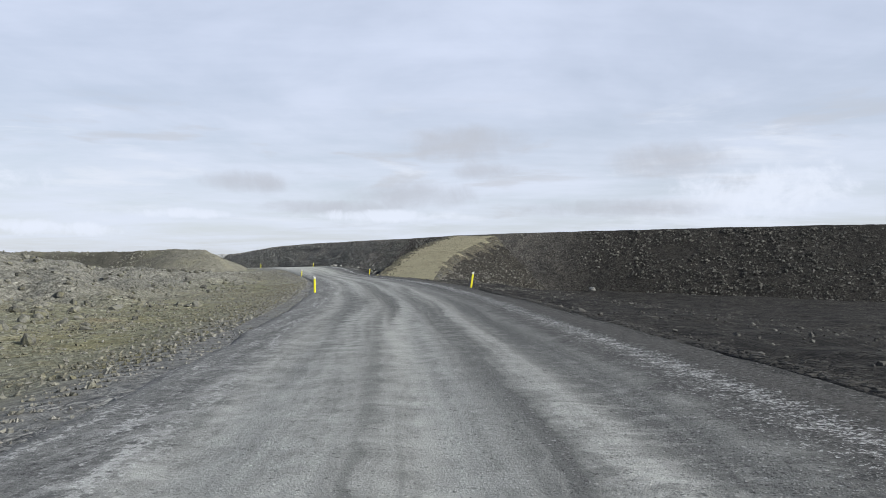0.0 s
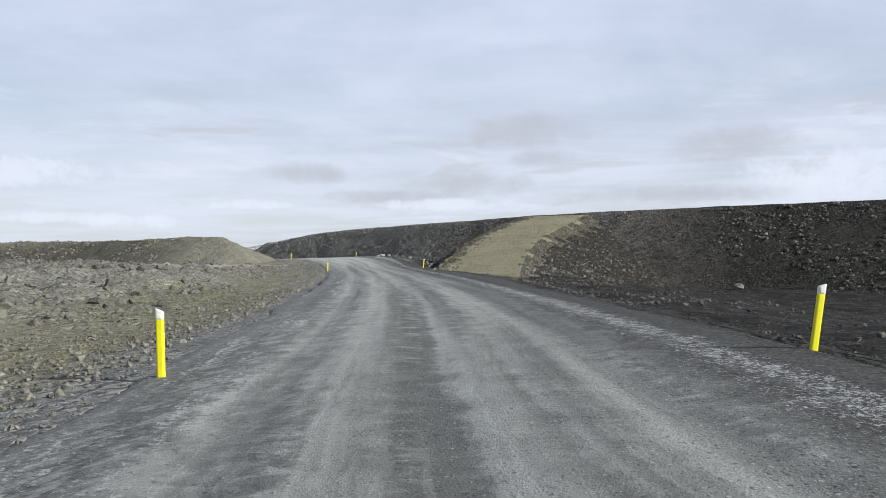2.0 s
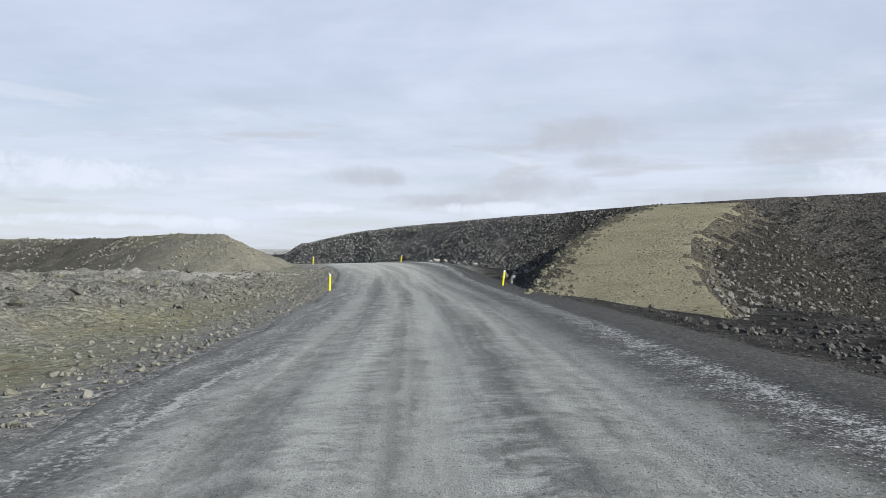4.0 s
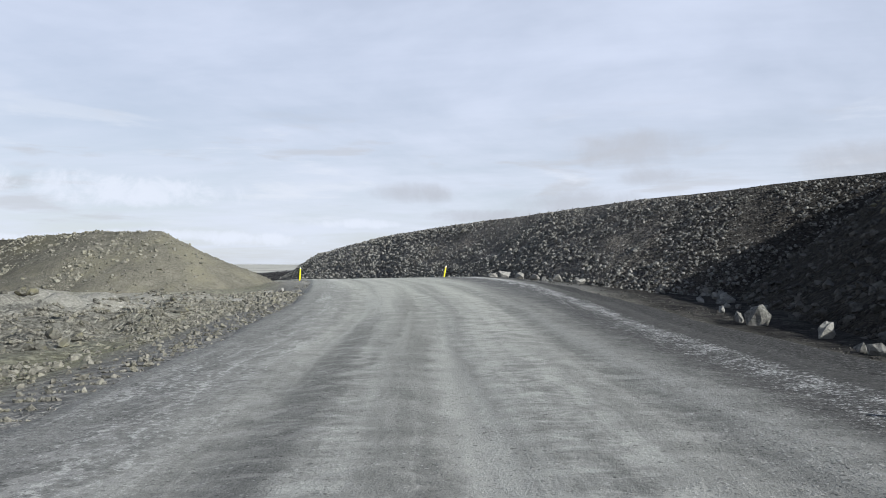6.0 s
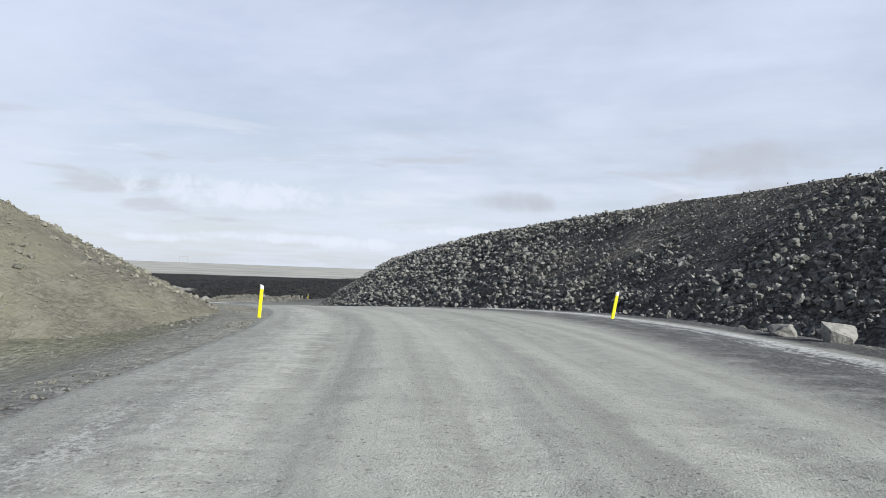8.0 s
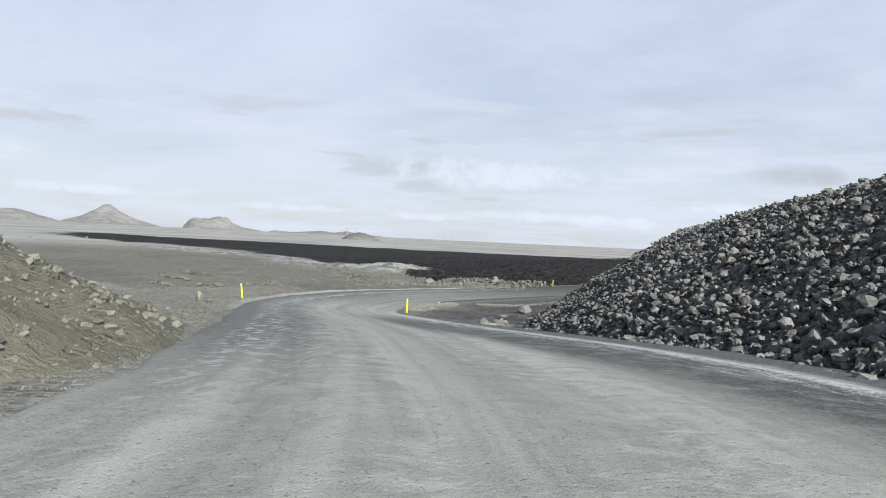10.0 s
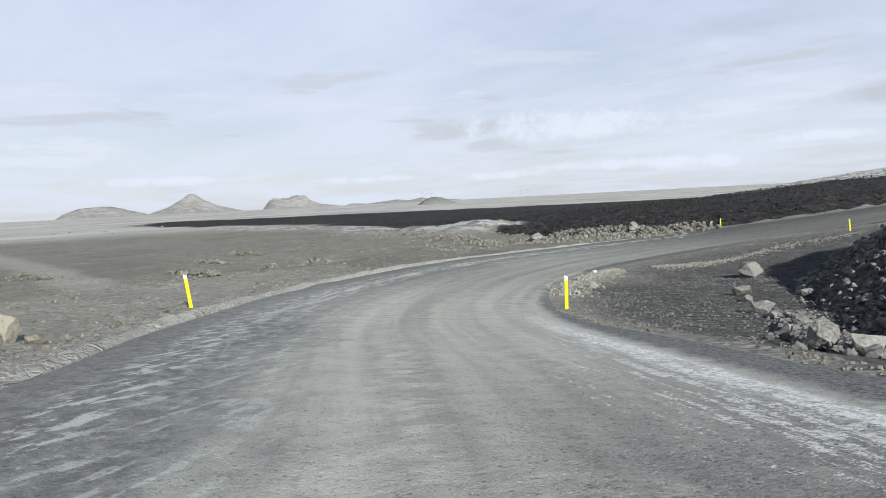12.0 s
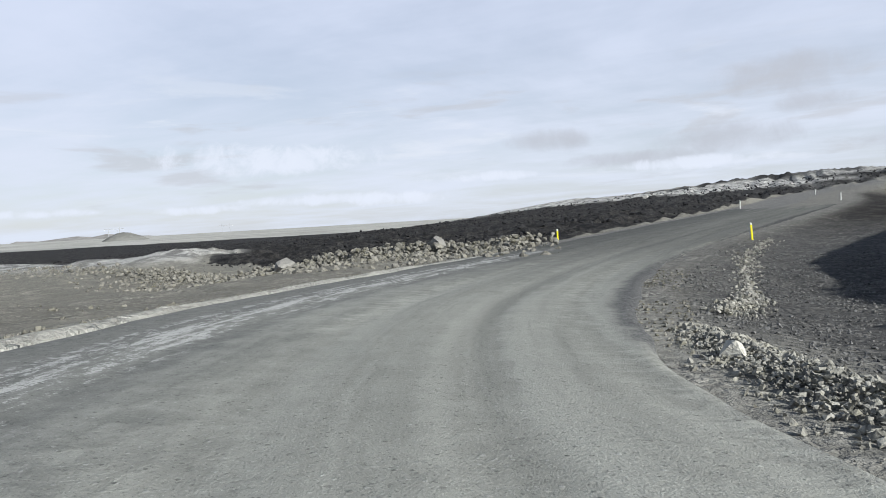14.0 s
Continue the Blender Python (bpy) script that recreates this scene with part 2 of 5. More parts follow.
def road_material():
    m, n, bsdf = surface("gravel_road", 0.9, 0.25)
    lane_map = n.put("ShaderNodeUVMap")
    lane_map.uv_map = "lane"
    uv = lane_map.outputs[0]
    p = place(n)
    s = n.put("ShaderNodeSeparateXYZ")
    n.link(uv, s.inputs[0])
    across, along = s.outputs[0], s.outputs[1]
    wander = n.math("MULTIPLY", n.math("SUBTRACT", n.noise(n.xyz(0.0, n.math("MULTIPLY", along, 0.05), 0.0), 1.0, 2), 0.5), 0.9)
    a = n.math("ADD", across, wander)
    late = n.step(along, 140.0, 190.0)
    grit, pebble = n.noise(p, 60.0, 3, 0.7), n.noise(p, 15.0, 4, 0.65)
    patch, blotch, speck = n.noise(p, 0.22, 4, 0.6), n.noise(p, 1.7, 5, 0.65), n.noise(p, 5.0, 5, 0.7)
    a = n.math("ADD", a, n.math("MULTIPLY", n.math("SUBTRACT", blotch, 0.5), 0.35))
    wide = n.noise(n.xyz(n.math("MULTIPLY", a, 0.6), n.math("MULTIPLY", along, 0.03), 5.0), 1.0, 3, 0.5, 0.2)
    streak = n.noise(n.xyz(n.math("MULTIPLY", a, 1.9), n.math("MULTIPLY", along, 0.05), 0.0), 1.0, 5, 0.62, 0.2)
    thin = n.noise(n.xyz(n.math("MULTIPLY", a, 9.0), n.math("MULTIPLY", along, 0.16), 3.0), 1.0, 4, 0.6, 0.2)
    ripple = n.noise(n.xyz(n.math("MULTIPLY", across, 2.0), n.math("MULTIPLY", along, 3.6), 9.0), 1.0, 5, 0.66, 0.8)
    dark = n.mix(late, (0.112, 0.112, 0.107), (0.30, 0.303, 0.272))
    pale = n.mix(late, (0.35, 0.35, 0.328), (0.46, 0.463, 0.414))
    # broad lanes worn pale and left dark, by the distance from the middle
    lanes = n.math("ADD", 0.5, n.math("MULTIPLY", n.math("SINE", n.math("ADD", n.math("MULTIPLY", a, 5.2), n.math("MULTIPLY", wide, 7.0))), n.step(late, 0.0, 1.0, 0.15, 0.08)))
    tone = n.math("ADD", n.math("MULTIPLY", wide, 0.22), n.math("ADD", n.math("MULTIPLY", streak, 0.34), n.math("ADD", n.math("MULTIPLY", blotch, 0.16), n.math("MULTIPLY", lanes, 0.28))))
    col = n.mix(n.step(tone, 0.40, 0.60), dark, pale)
    col = n.mix(n.step(thin, 0.54, 0.70, 0.0, 0.25), col, pale)
    col = n.mix(n.step(thin, 0.44, 0.30, 0.0, 0.3), col, n.vec("SCALE", dark, 0.75))
    # short cross ripples of pale dust with dark gaps between
    lane = n.step(n.noise(n.xyz(n.math("MULTIPLY", a, 0.9), n.math("MULTIPLY", along, 0.04), 21.0), 1.0, 3, 0.55), 0.36, 0.72)
    lane = n.math("MULTIPLY", lane, n.step(patch, 0.34, 0.5, 0.35, 1.0))
    col = n.mix(n.math("MULTIPLY", n.step(ripple, 0.46, 0.66, 0.0, n.step(late, 0.0, 1.0, 0.68, 0.6)), lane), col, n.vec("SCALE", pale, 1.25))
    col = n.mix(n.math("MULTIPLY", n.step(ripple, 0.52, 0.36, 0.0, n.step(late, 0.0, 1.0, 0.55, 0.45)), lane), col, n.vec("SCALE", dark, 0.8))
    outer = n.math("ADD", across, n.math("MULTIPLY", n.math("SUBTRACT", n.math("ADD", n.math("MULTIPLY", blotch, 0.5), n.math("MULTIPLY", patch, 0.5)), 0.5), 4.0))
    col = n.mix(n.math("MULTIPLY", n.step(outer, -0.5, -2.8, 0.0, 0.85), n.math("MULTIPLY", n.step(along, 205.0, 221.0), n.step(along, 252.0, 238.0, 0.65, 1.0))), col, n.mix(n.step(speck, 0.35, 0.65), (0.095, 0.1, 0.1), (0.215, 0.22, 0.213)))
    # loose darker shoulders
    band = n.math("ADD", mask(n, "band"), n.math("MULTIPLY", wander, 0.3))
    loose = n.mix(n.step(pebble, 0.36, 0.64), (0.085, 0.086, 0.088), (0.195, 0.195, 0.192))
    right = n.step(n.math("ADD", band, n.math("MULTIPLY", n.math("SUBTRACT", blotch, 0.5), 0.8)), 0.25, 0.7)
    left = n.math("MULTIPLY", n.step(n.math("ADD", across, n.math("MULTIPLY", n.math("SUBTRACT", blotch, 0.5), 1.6)), -2.7, -4.2), n.math("MULTIPLY", n.step(along, 150.0, 195.0, 0.85, 0.3), n.step(along, 245.0, 275.0, 1.0, 0.4)))
    side = n.math("MAXIMUM", right, left)
    black = n.mix(n.step(pebble, 0.36, 0.64), (0.015, 0.0148, 0.0145), (0.062, 0.06, 0.057))
    black = n.mix(n.step(along, 172.0, 205.0), black, loose)
    inner = n.math("MULTIPLY", n.step(n.math("ADD", band, n.math("MULTIPLY", n.math("SUBTRACT", blotch, 0.5), 1.8)), -1.9, -0.5), n.step(along, 165.0, 200.0, 0.9, 0.0))
    col = n.mix(n.math("MULTIPLY", n.math("MAXIMUM", left, n.math("MULTIPLY", n.step(n.math("ADD", across, n.math("MULTIPLY", n.math("SUBTRACT", blotch, 0.5), 1.6)), -2.2, -3.3), n.step(late, 0.0, 1.0, 0.8, 0.0))), 0.8), col, n.mix(n.step(late, 0.0, 1.0, 0.45, 0.0), loose, black))
    col = n.mix(n.math("MAXIMUM", right, inner), col, black)
    # smooth brown rim along the first straight
    rim = n.math("ADD", mask(n, "rim"), n.math("MULTIPLY", n.math("SUBTRACT", blotch, 0.5), 0.7))
    rim = n.math("MULTIPLY", n.step(n.math("ABSOLUTE", n.math("SUBTRACT", rim, 0.45)), 0.25, 0.6, 0.8, 0.0), n.step(along, 150.0, 130.0))
    col = n.mix(rim, col, n.mix(n.step(pebble, 0.36, 0.64), (0.045, 0.0425, 0.039), (0.095, 0.09, 0.082)))
    outside = n.math("ADD", mask(n, "rim"), n.math("MULTIPLY", n.math("SUBTRACT", n.math("ADD", n.math("MULTIPLY", speck, 0.6), n.math("MULTIPLY", blotch, 0.4)), 0.5), 1.6))
    col = n.mix(n.math("MULTIPLY", n.step(outside, 0.35, -0.1), n.step(along, 165.0, 140.0)), col, n.mix(n.step(pebble, 0.36, 0.64), (0.009, 0.0085, 0.008), (0.03, 0.028, 0.026)))
    # strip of dark grit inside the dust band
    strip = n.math("MULTIPLY", n.math("MULTIPLY", n.step(n.math("ADD", band, n.step(along, 208.0, 218.0, 0.0, 0.8)), -3.0, -1.5), n.step(band, 0.3, -0.2)), n.step(along, 238.0, 226.0, 0.0, 1.0))
    strip = n.math("MULTIPLY", strip, n.step(blotch, 0.32, 0.56, 0.5, 1.0))
    col = n.mix(n.math("MULTIPLY", strip, n.step(late, 0.0, 1.0, 0.1, 0.95)), col, n.vec("SCALE", loose, 0.7))
    col = n.mix(n.step(along, 242.0, 258.0, 0.0, 0.68), col, n.vec("SCALE", col, 0.55))
    # far stretch scaled darker: a likely cloud shadow painted into the road
    col = n.mix(n.step(along, 262.0, 292.0, 0.0, 0.9), col, n.vec("SCALE", col, 0.42))
    # white dust: a broken line, fraying in cross ripples towards the lane
    dust = mask(n, "dust")
    ragged = n.math("ADD", n.math("MULTIPLY", n.noise(p, 0.9, 6, 0.72, 0.3), 0.5), n.math("ADD", n.math("MULTIPLY", ripple, 0.2), n.math("MULTIPLY", speck, 0.3)))
    bent = n.math("ADD", band, n.math("MULTIPLY", n.math("SUBTRACT", ragged, 0.5), 0.8))
    core = n.math("MULTIPLY", n.step(n.math("ABSOLUTE", bent), 0.12, 0.26, 1.0, 0.0), n.step(dust, 0.75, 0.97, 0.0, 0.9))
    inward = n.math("MULTIPLY", n.step(band, 0.5, -0.1), n.step(band, n.math("ADD", n.step(along, 206.0, 226.0, -1.4, -2.3), n.step(along, 234.0, 241.0, 0.0, 1.75)), -0.1, 0.0, 1.0, False))
    fleck = n.noise(p, 24.0, 3, 0.75)
    early_dust = n.math("ADD", n.math("MULTIPLY", ripple, 0.14), n.math("ADD", n.math("MULTIPLY", ragged, 0.12), n.math("ADD", n.math("MULTIPLY", speck, 0.18), n.math("MULTIPLY", fleck, 0.56))))
    lines_of_dust = n.noise(n.xyz(n.math("MULTIPLY", band, 5.0), n.math("MULTIPLY", along, 0.55), 31.0), 1.0, 5, 0.68, 0.3)
    late_dust = n.math("ADD", n.math("MULTIPLY", lines_of_dust, 0.5), n.math("ADD", n.math("MULTIPLY", speck, 0.18), n.math("MULTIPLY", fleck, 0.32)))
    core = n.math("MULTIPLY", core, n.step(late_dust, 0.43, 0.52, n.step(along, 215.0, 230.0, 0.8, 0.3), 1.0))
    crumbs = n.math("ADD", early_dust, n.math("MULTIPLY", n.math("SUBTRACT", late_dust, early_dust), late))
    limit = n.math("ADD", n.step(inward, 0.0, 1.0, 0.60, 0.465, False), n.step(dust, 0.4, 1.0, 0.035, 0.0, False))
    fray = n.math("MULTIPLY", n.step(n.math("SUBTRACT", crumbs, limit), -0.005, 0.035), n.math("MULTIPLY", n.step(inward, 0.0, 0.2), n.step(along, 246.0, 232.0)))
    white = n.math("MAXIMUM", core, n.math("MULTIPLY", fray, n.math("MULTIPLY", n.step(dust, 0.0, 0.4), n.step(dust, 0.4, 1.0, 0.5, 0.7))))
    white = n.math("MULTIPLY", white, n.math("MULTIPLY", n.step(pebble, 0.36, 0.54, 0.15, 1.0), n.step(speck, 0.36, 0.5, 0.35, 1.0)))
    # ladder of pale ripples and thin lines by the left shoulder
    slant = n.noise(n.xyz(n.math("MULTIPLY", n.math("SUBTRACT", across, n.math("MULTIPLY", along, 0.45)), 4.6), n.math("MULTIPLY", along, 1.5), 17.0), 1.0, 4, 0.6, 0.25)
    ladder = n.math("ADD", n.math("MULTIPLY", slant, 0.75), n.math("MULTIPLY", speck, 0.25))
    rungs = n.math("MULTIPLY", n.step(n.math("ABSOLUTE", n.math("ADD", a, 3.2)), 0.2, 0.7, 1.0, 0.0), n.step(ladder, 0.515, 0.565))
    rungs = n.math("MAXIMUM", rungs, n.math("MULTIPLY", n.step(n.math("ABSOLUTE", n.math("ADD", a, 2.2)), 0.5, 1.3, 0.6, 0.0), n.step(ladder, 0.53, 0.60)))
    rungs = n.math("MULTIPLY", rungs, n.math("MULTIPLY", n.step(along, 204.0, 218.0, 0.3, 1.0), n.step(along, 240.0, 252.0, 1.0, 0.0)))
    chalk = n.noise(n.xyz(n.math("MULTIPLY", a, 3.0), n.math("MULTIPLY", along, 0.25), 13.0), 1.0, 5, 0.7, 0.3)
    chalk = n.math("MULTIPLY", n.step(n.math("ADD", n.math("MULTIPLY", chalk, 0.6), n.math("MULTIPLY", pebble, 0.4)), 0.52, 0.60), n.math("MULTIPLY", n.step(n.math("ABSOLUTE", n.math("ADD", across, 3.4)), 0.3, 1.1, 0.75, 0.0), n.step(along, 215.0, 200.0)))
    rungs = n.math("MAXIMUM", rungs, chalk)
    shift = n.math("ADD", n.math("ADD", across, 3.0), n.math("MULTIPLY", n.math("SUBTRACT", blotch, 0.5), 0.5))
    lines = n.step(n.math("SUBTRACT", late_dust, n.math("ADD", 0.48, n.math("MULTIPLY", n.math("ABSOLUTE", shift), 0.10))), -0.01, 0.04)
    lines = n.math("MULTIPLY", lines, n.step(n.math("ABSOLUTE", shift), 0.4, 1.1, 0.9, 0.0))
    stray = n.math("MULTIPLY", n.step(n.math("ABSOLUTE", n.math("ADD", shift, 0.62)), 0.02, 0.12, 0.7, 0.0), n.step(n.math("ADD", n.math("MULTIPLY", speck, 0.5), n.math("MULTIPLY", ragged, 0.5)), 0.47, 0.56))
    lines = n.math("MULTIPLY", n.math("MAXIMUM", lines, stray), n.math("MULTIPLY", n.step(along, 232.0, 250.0), n.step(along, 292.0, 280.0)))
    loosely = n.math("MAXIMUM", n.math("MAXIMUM", side, strip), n.step(tone, 0.48, 0.38, 0.12, 0.5))
    col = n.mix(n.math("MULTIPLY", n.math("MAXIMUM", rungs, lines), 0.7), col, (0.56, 0.557, 0.54))
    col = n.mix(n.math("MULTIPLY", white, 0.95), col, (0.76, 0.757, 0.745))
    bumps = n.math("MULTIPLY", pebble, 0.9)
    for size in (21.0, 40.0):
        which, away = n.dots(p, size)
        on = n.math("MULTIPLY", n.step(away, 0.42, 0.26), n.step(n.math("ADD", which, n.math("MULTIPLY", loosely, 0.55)), 0.93, 0.97))
        col = n.mix(n.math("MULTIPLY", on, 0.7), col, n.mix(n.step(n.math("FRACT", n.math("MULTIPLY", which, 37.0)), 0.2, 0.9, 0.0, 1.0, False), n.vec("SCALE", col, 0.35), n.mix(0.55, n.vec("SCALE", col, 1.6), (0.36, 0.356, 0.346))))
        bumps = n.math("ADD", bumps, n.math("MULTIPLY", on, 8.0 / size))
    col = n.mix(n.step(grit, 0.56, 0.72, 0.0, 0.45), col, n.vec("SCALE", col, 1.9))
    col = n.mix(n.step(grit, 0.44, 0.28, 0.0, 0.6), col, n.vec("SCALE", col, 0.3))
    col = n.mix(n.step(pebble, 0.44, 0.3, 0.0, 0.4), col, n.vec("SCALE", col, 0.35))
    n.link(col, bsdf.inputs["Base Color"])
    rough = n.math("MULTIPLY", n.math("MULTIPLY", ripple, n.math("ADD", lane, 0.2)), 0.9)
    relief(n, bsdf, n.math("ADD", n.math("ADD", rough, bumps), n.math("MULTIPLY", grit, 0.4)), 0.4, 0.05)
    return m


def slope_material(name, dark, mid_c, light, dust, dust_at=0.5, stony=1.0, bump=1.0, grey=0.0):
    m, n, bsdf = surface(name, 0.95, 0.12)
    p = place(n)
    big, mid, fine, grit = n.noise(p, 0.25, 4, 0.6), n.noise(p, 1.3, 4, 0.6), n.noise(p, 6.5, 4, 0.65), n.noise(p, 26.0, 3, 0.7)
    col = n.mix(n.step(fine, 0.36, 0.64), dark, mid_c)
    col = n.mix(n.step(mid, 0.48, 0.7, 0.0, 0.6), col, light)
    col = n.mix(n.math("MULTIPLY", n.step(big, dust_at, dust_at + 0.16), 0.7), col, dust)
    for size, share in ((3.2, 0.75), (8.0, 0.85)):
        shade, edge = n.stones(p, size)
        here = n.math("MULTIPLY", n.step(n.noise(p, 0.8 if size < 5 else 1.9, 3, 0.6), 0.40, 0.56), stony * share)
        stone = n.mix(shade, tuple(c * 0.75 for c in dark), tuple(c * 1.25 for c in light))
        col = n.mix(n.math("MULTIPLY", here, n.step(edge, 0.04, 0.10)), col, stone)
        col = n.mix(n.math("MULTIPLY", here, n.step(edge, 0.07, 0.01)), col, tuple(c * 0.3 for c in dark))
        fine = n.math("ADD", fine, n.math("MULTIPLY", n.math("MULTIPLY", n.step(edge, 0.0, 0.22), n.step(shade, 0.0, 1.0, 0.5, 1.3, False)), n.math("MULTIPLY", here, 9.0 / size)))
    col = n.mix(n.step(grit, 0.6, 0.74, 0.0, 0.4), col, light)
    col = n.mix(n.step(grit, 0.4, 0.27, 0.0, 0.55), col, tuple(c * 0.35 for c in dark))
    if grey:
        col = n.mix(mask(n, "grey"), col, n.vec("SCALE", col, grey))
    n.link(col, bsdf.inputs["Base Color"])
    relief(n, bsdf, n.math("ADD", fine, n.math("MULTIPLY", grit, 0.4)), bump, 0.13)
    return m


def rock_material(name, dark, light, moss=0.0, island=True):
    m, n, bsdf = surface(name, 0.92, 0.2)
    g = n.put("ShaderNodeNewGeometry")
    p = g.outputs["Position"]
    rnd = g.outputs["Random Per Island"] if island else n.put("ShaderNodeObjectInfo").outputs["Random"]
    fine, mid = n.noise(p, 14.0, 4, 0.65), n.noise(p, 3.0, 3)
    col = n.mix(n.step(rnd, 0.0, 1.0, 0.0, 1.0, False), dark, light)
    col = n.mix(n.step(fine, 0.38, 0.66, 0.0, 0.5), col, tuple(min(1.0, c * 1.25) for c in light))
    col = n.mix(n.step(fine, 0.45, 0.28, 0.0, 0.6), col, tuple(c * 0.5 for c in dark))
    if moss:
        col = n.mix(n.step(mid, 0.5, 0.65, 0.0, moss), col, (0.20, 0.185, 0.10))
    n.link(col, bsdf.inputs["Base Color"])
    relief(n, bsdf, fine, 0.7, 0.05)
    return m


def plain_material(name, colour, rough, spec=0.4, dirt=0.25, scale=9.0, dirt_colour=(0.12, 0.11, 0.09)):
    m, n, bsdf = surface(name, rough, spec)
    p = place(n)
    col = n.mix(n.step(n.noise(p, scale, 4, 0.65), 0.48, 0.75, 0.0, dirt), colour, dirt_colour)
    col = n.mix(n.step(n.noise(p, scale * 6, 3), 0.6, 0.75, 0.0, dirt), col, dirt_colour)
    n.link(col, bsdf.inputs["Base Color"])
    return m


GROUND = ground_material()
ROAD = road_material()
BANK = slope_material("dark_rubble_slope", (0.02, 0.0185, 0.0172), (0.043, 0.039, 0.035), (0.09, 0.084, 0.074), (0.056, 0.05, 0.043), 0.5, 0.8, grey=5.0)
RAMP = slope_material("pale_fill", (0.205, 0.182, 0.118), (0.31, 0.28, 0.19), (0.375, 0.343, 0.245), (0.335, 0.304, 0.205), 0.4, 0.25)
FLANK = slope_material("stony_fill", (0.085, 0.076, 0.056), (0.16, 0.145, 0.108), (0.235, 0.213, 0.162), (0.19, 0.17, 0.122), 0.45)
# brown rubble of the right flank; painted shade on the left flank
FLANK_DARK = slope_material("brown_rubble_and_shade", (0.03, 0.0275, 0.0245), (0.06, 0.054, 0.046), (0.11, 0.10, 0.083), (0.072, 0.063, 0.052), 0.5)
MOUND = slope_material("tan_earth", (0.13, 0.124, 0.1), (0.195, 0.185, 0.15), (0.265, 0.251, 0.204), (0.235, 0.222, 0.16), 0.47, 0.12, 0.7, grey=0.46)


def hill_material(name, dark, light):
    """Bare far slopes: broad patches, gullies down the slope and darker rock bands."""
    m, n, bsdf = surface(name, 0.95, 0.1)
    p = place(n)
    gully = n.noise(n.vec("MULTIPLY", p, (1.0, 1.0, 0.2)), 0.035, 5, 0.65, 0.3)
    broad, band = n.noise(p, 0.006, 4, 0.6), n.noise(n.vec("MULTIPLY", p, (0.15, 0.15, 1.0)), 0.09, 4, 0.6)
    tone = n.math("ADD", n.math("MULTIPLY", gully, 0.45), n.math("ADD", n.math("MULTIPLY", broad, 0.3), n.math("MULTIPLY", band, 0.25)))
    col = n.mix(n.step(tone, 0.36, 0.62), dark, light)
    n.link(col, bsdf.inputs["Base Color"])
    relief(n, bsdf, gully, 0.7, 9.0)
    return m


# hill greys kept pale, with some distance haze in their brightness
HILL = hill_material("bare_hill", (0.215, 0.205, 0.195), (0.385, 0.37, 0.35))
CONE = hill_material("cinder_hill", (0.15, 0.15, 0.138), (0.28, 0.277, 0.252))
DARK_BERM = slope_material("dark_gravel", (0.04, 0.0375, 0.035), (0.075, 0.07, 0.064), (0.10, 0.095, 0.086), (0.06, 0.056, 0.05), 0.5, 0.6)
PALE_BERM = slope_material("pale_grit", (0.36, 0.35, 0.315), (0.49, 0.48, 0.435), (0.57, 0.56, 0.515), (0.50, 0.49, 0.44), 0.5, 0.25)
ROCK = rock_material("basalt_rock", (0.11, 0.108, 0.1), (0.245, 0.24, 0.222), 0.12)
CHIPS = rock_material("basalt_chips", (0.09, 0.088, 0.082), (0.21, 0.206, 0.192))
DARK_ROCK = rock_material("dark_basalt_rock", (0.025, 0.0235, 0.022), (0.125, 0.12, 0.108))
BROWN_ROCK = rock_material("brown_basalt_rock", (0.06, 0.056, 0.048), (0.21, 0.20, 0.175))
LAVA_ROCK = rock_material("weathered_lava", (0.05, 0.048, 0.041), (0.165, 0.16, 0.136), 0.45)
LAVA_DARK = rock_material("grey_lava_stone", (0.055, 0.055, 0.054), (0.18, 0.179, 0.174))
TAN_STONE = rock_material("tan_stone", (0.10, 0.096, 0.078), (0.26, 0.25, 0.206), 0.3)
HEAP_STONE = rock_material("pale_broken_stone", (0.14, 0.136, 0.118), (0.34, 0.332, 0.296), 0.2)
WHITE_ROCK = rock_material("white_rock", (0.36, 0.345, 0.29), (0.52, 0.51, 0.46), 0.25, island=False)
ROCK_OBJ = rock_material("basalt_block", (0.10, 0.098, 0.09), (0.25, 0.245, 0.226), island=False)
RUBBLE = rock_material("mossy_rubble", (0.06, 0.056, 0.041), (0.185, 0.174, 0.13), 0.5)
PALE_ROCK = rock_material("pale_rock", (0.15, 0.146, 0.134), (0.28, 0.272, 0.25), island=False)
TAN_ROCK = rock_material("tan_rock", (0.15, 0.138, 0.108), (0.27, 0.252, 0.205), 0.2, island=False)
DARK_RUBBLE = rock_material("grey_brown_rubble", (0.07, 0.067, 0.056), (0.225, 0.216, 0.184), 0.2)
PALE_RUBBLE = rock_material("pale_rubble", (0.085, 0.082, 0.071), (0.235, 0.226, 0.198), 0.25)
CLINKER = rock_material("black_clinker", (0.008, 0.0081, 0.009), (0.034, 0.0335, 0.0345))
YELLOW = plain_material("yellow_plastic", (0.78, 0.71, 0.014), 0.45, 0.4, 0.12)
WHITE = plain_material("white_plastic", (0.74, 0.74, 0.70), 0.5, 0.4, 0.2)
GREY_PLASTIC = plain_material("grey_plastic", (0.30, 0.30, 0.29), 0.5, 0.4, 0.3)
STEEL = plain_material("weathered_steel", (0.32, 0.33, 0.34), 0.6, 0.5, 0.2, 0.5)

# ---- shape helpers ----


def lattice(seed):
    return np.random.RandomState(seed).rand(257, 257)


LATTICES = [lattice(k) for k in range(8)]


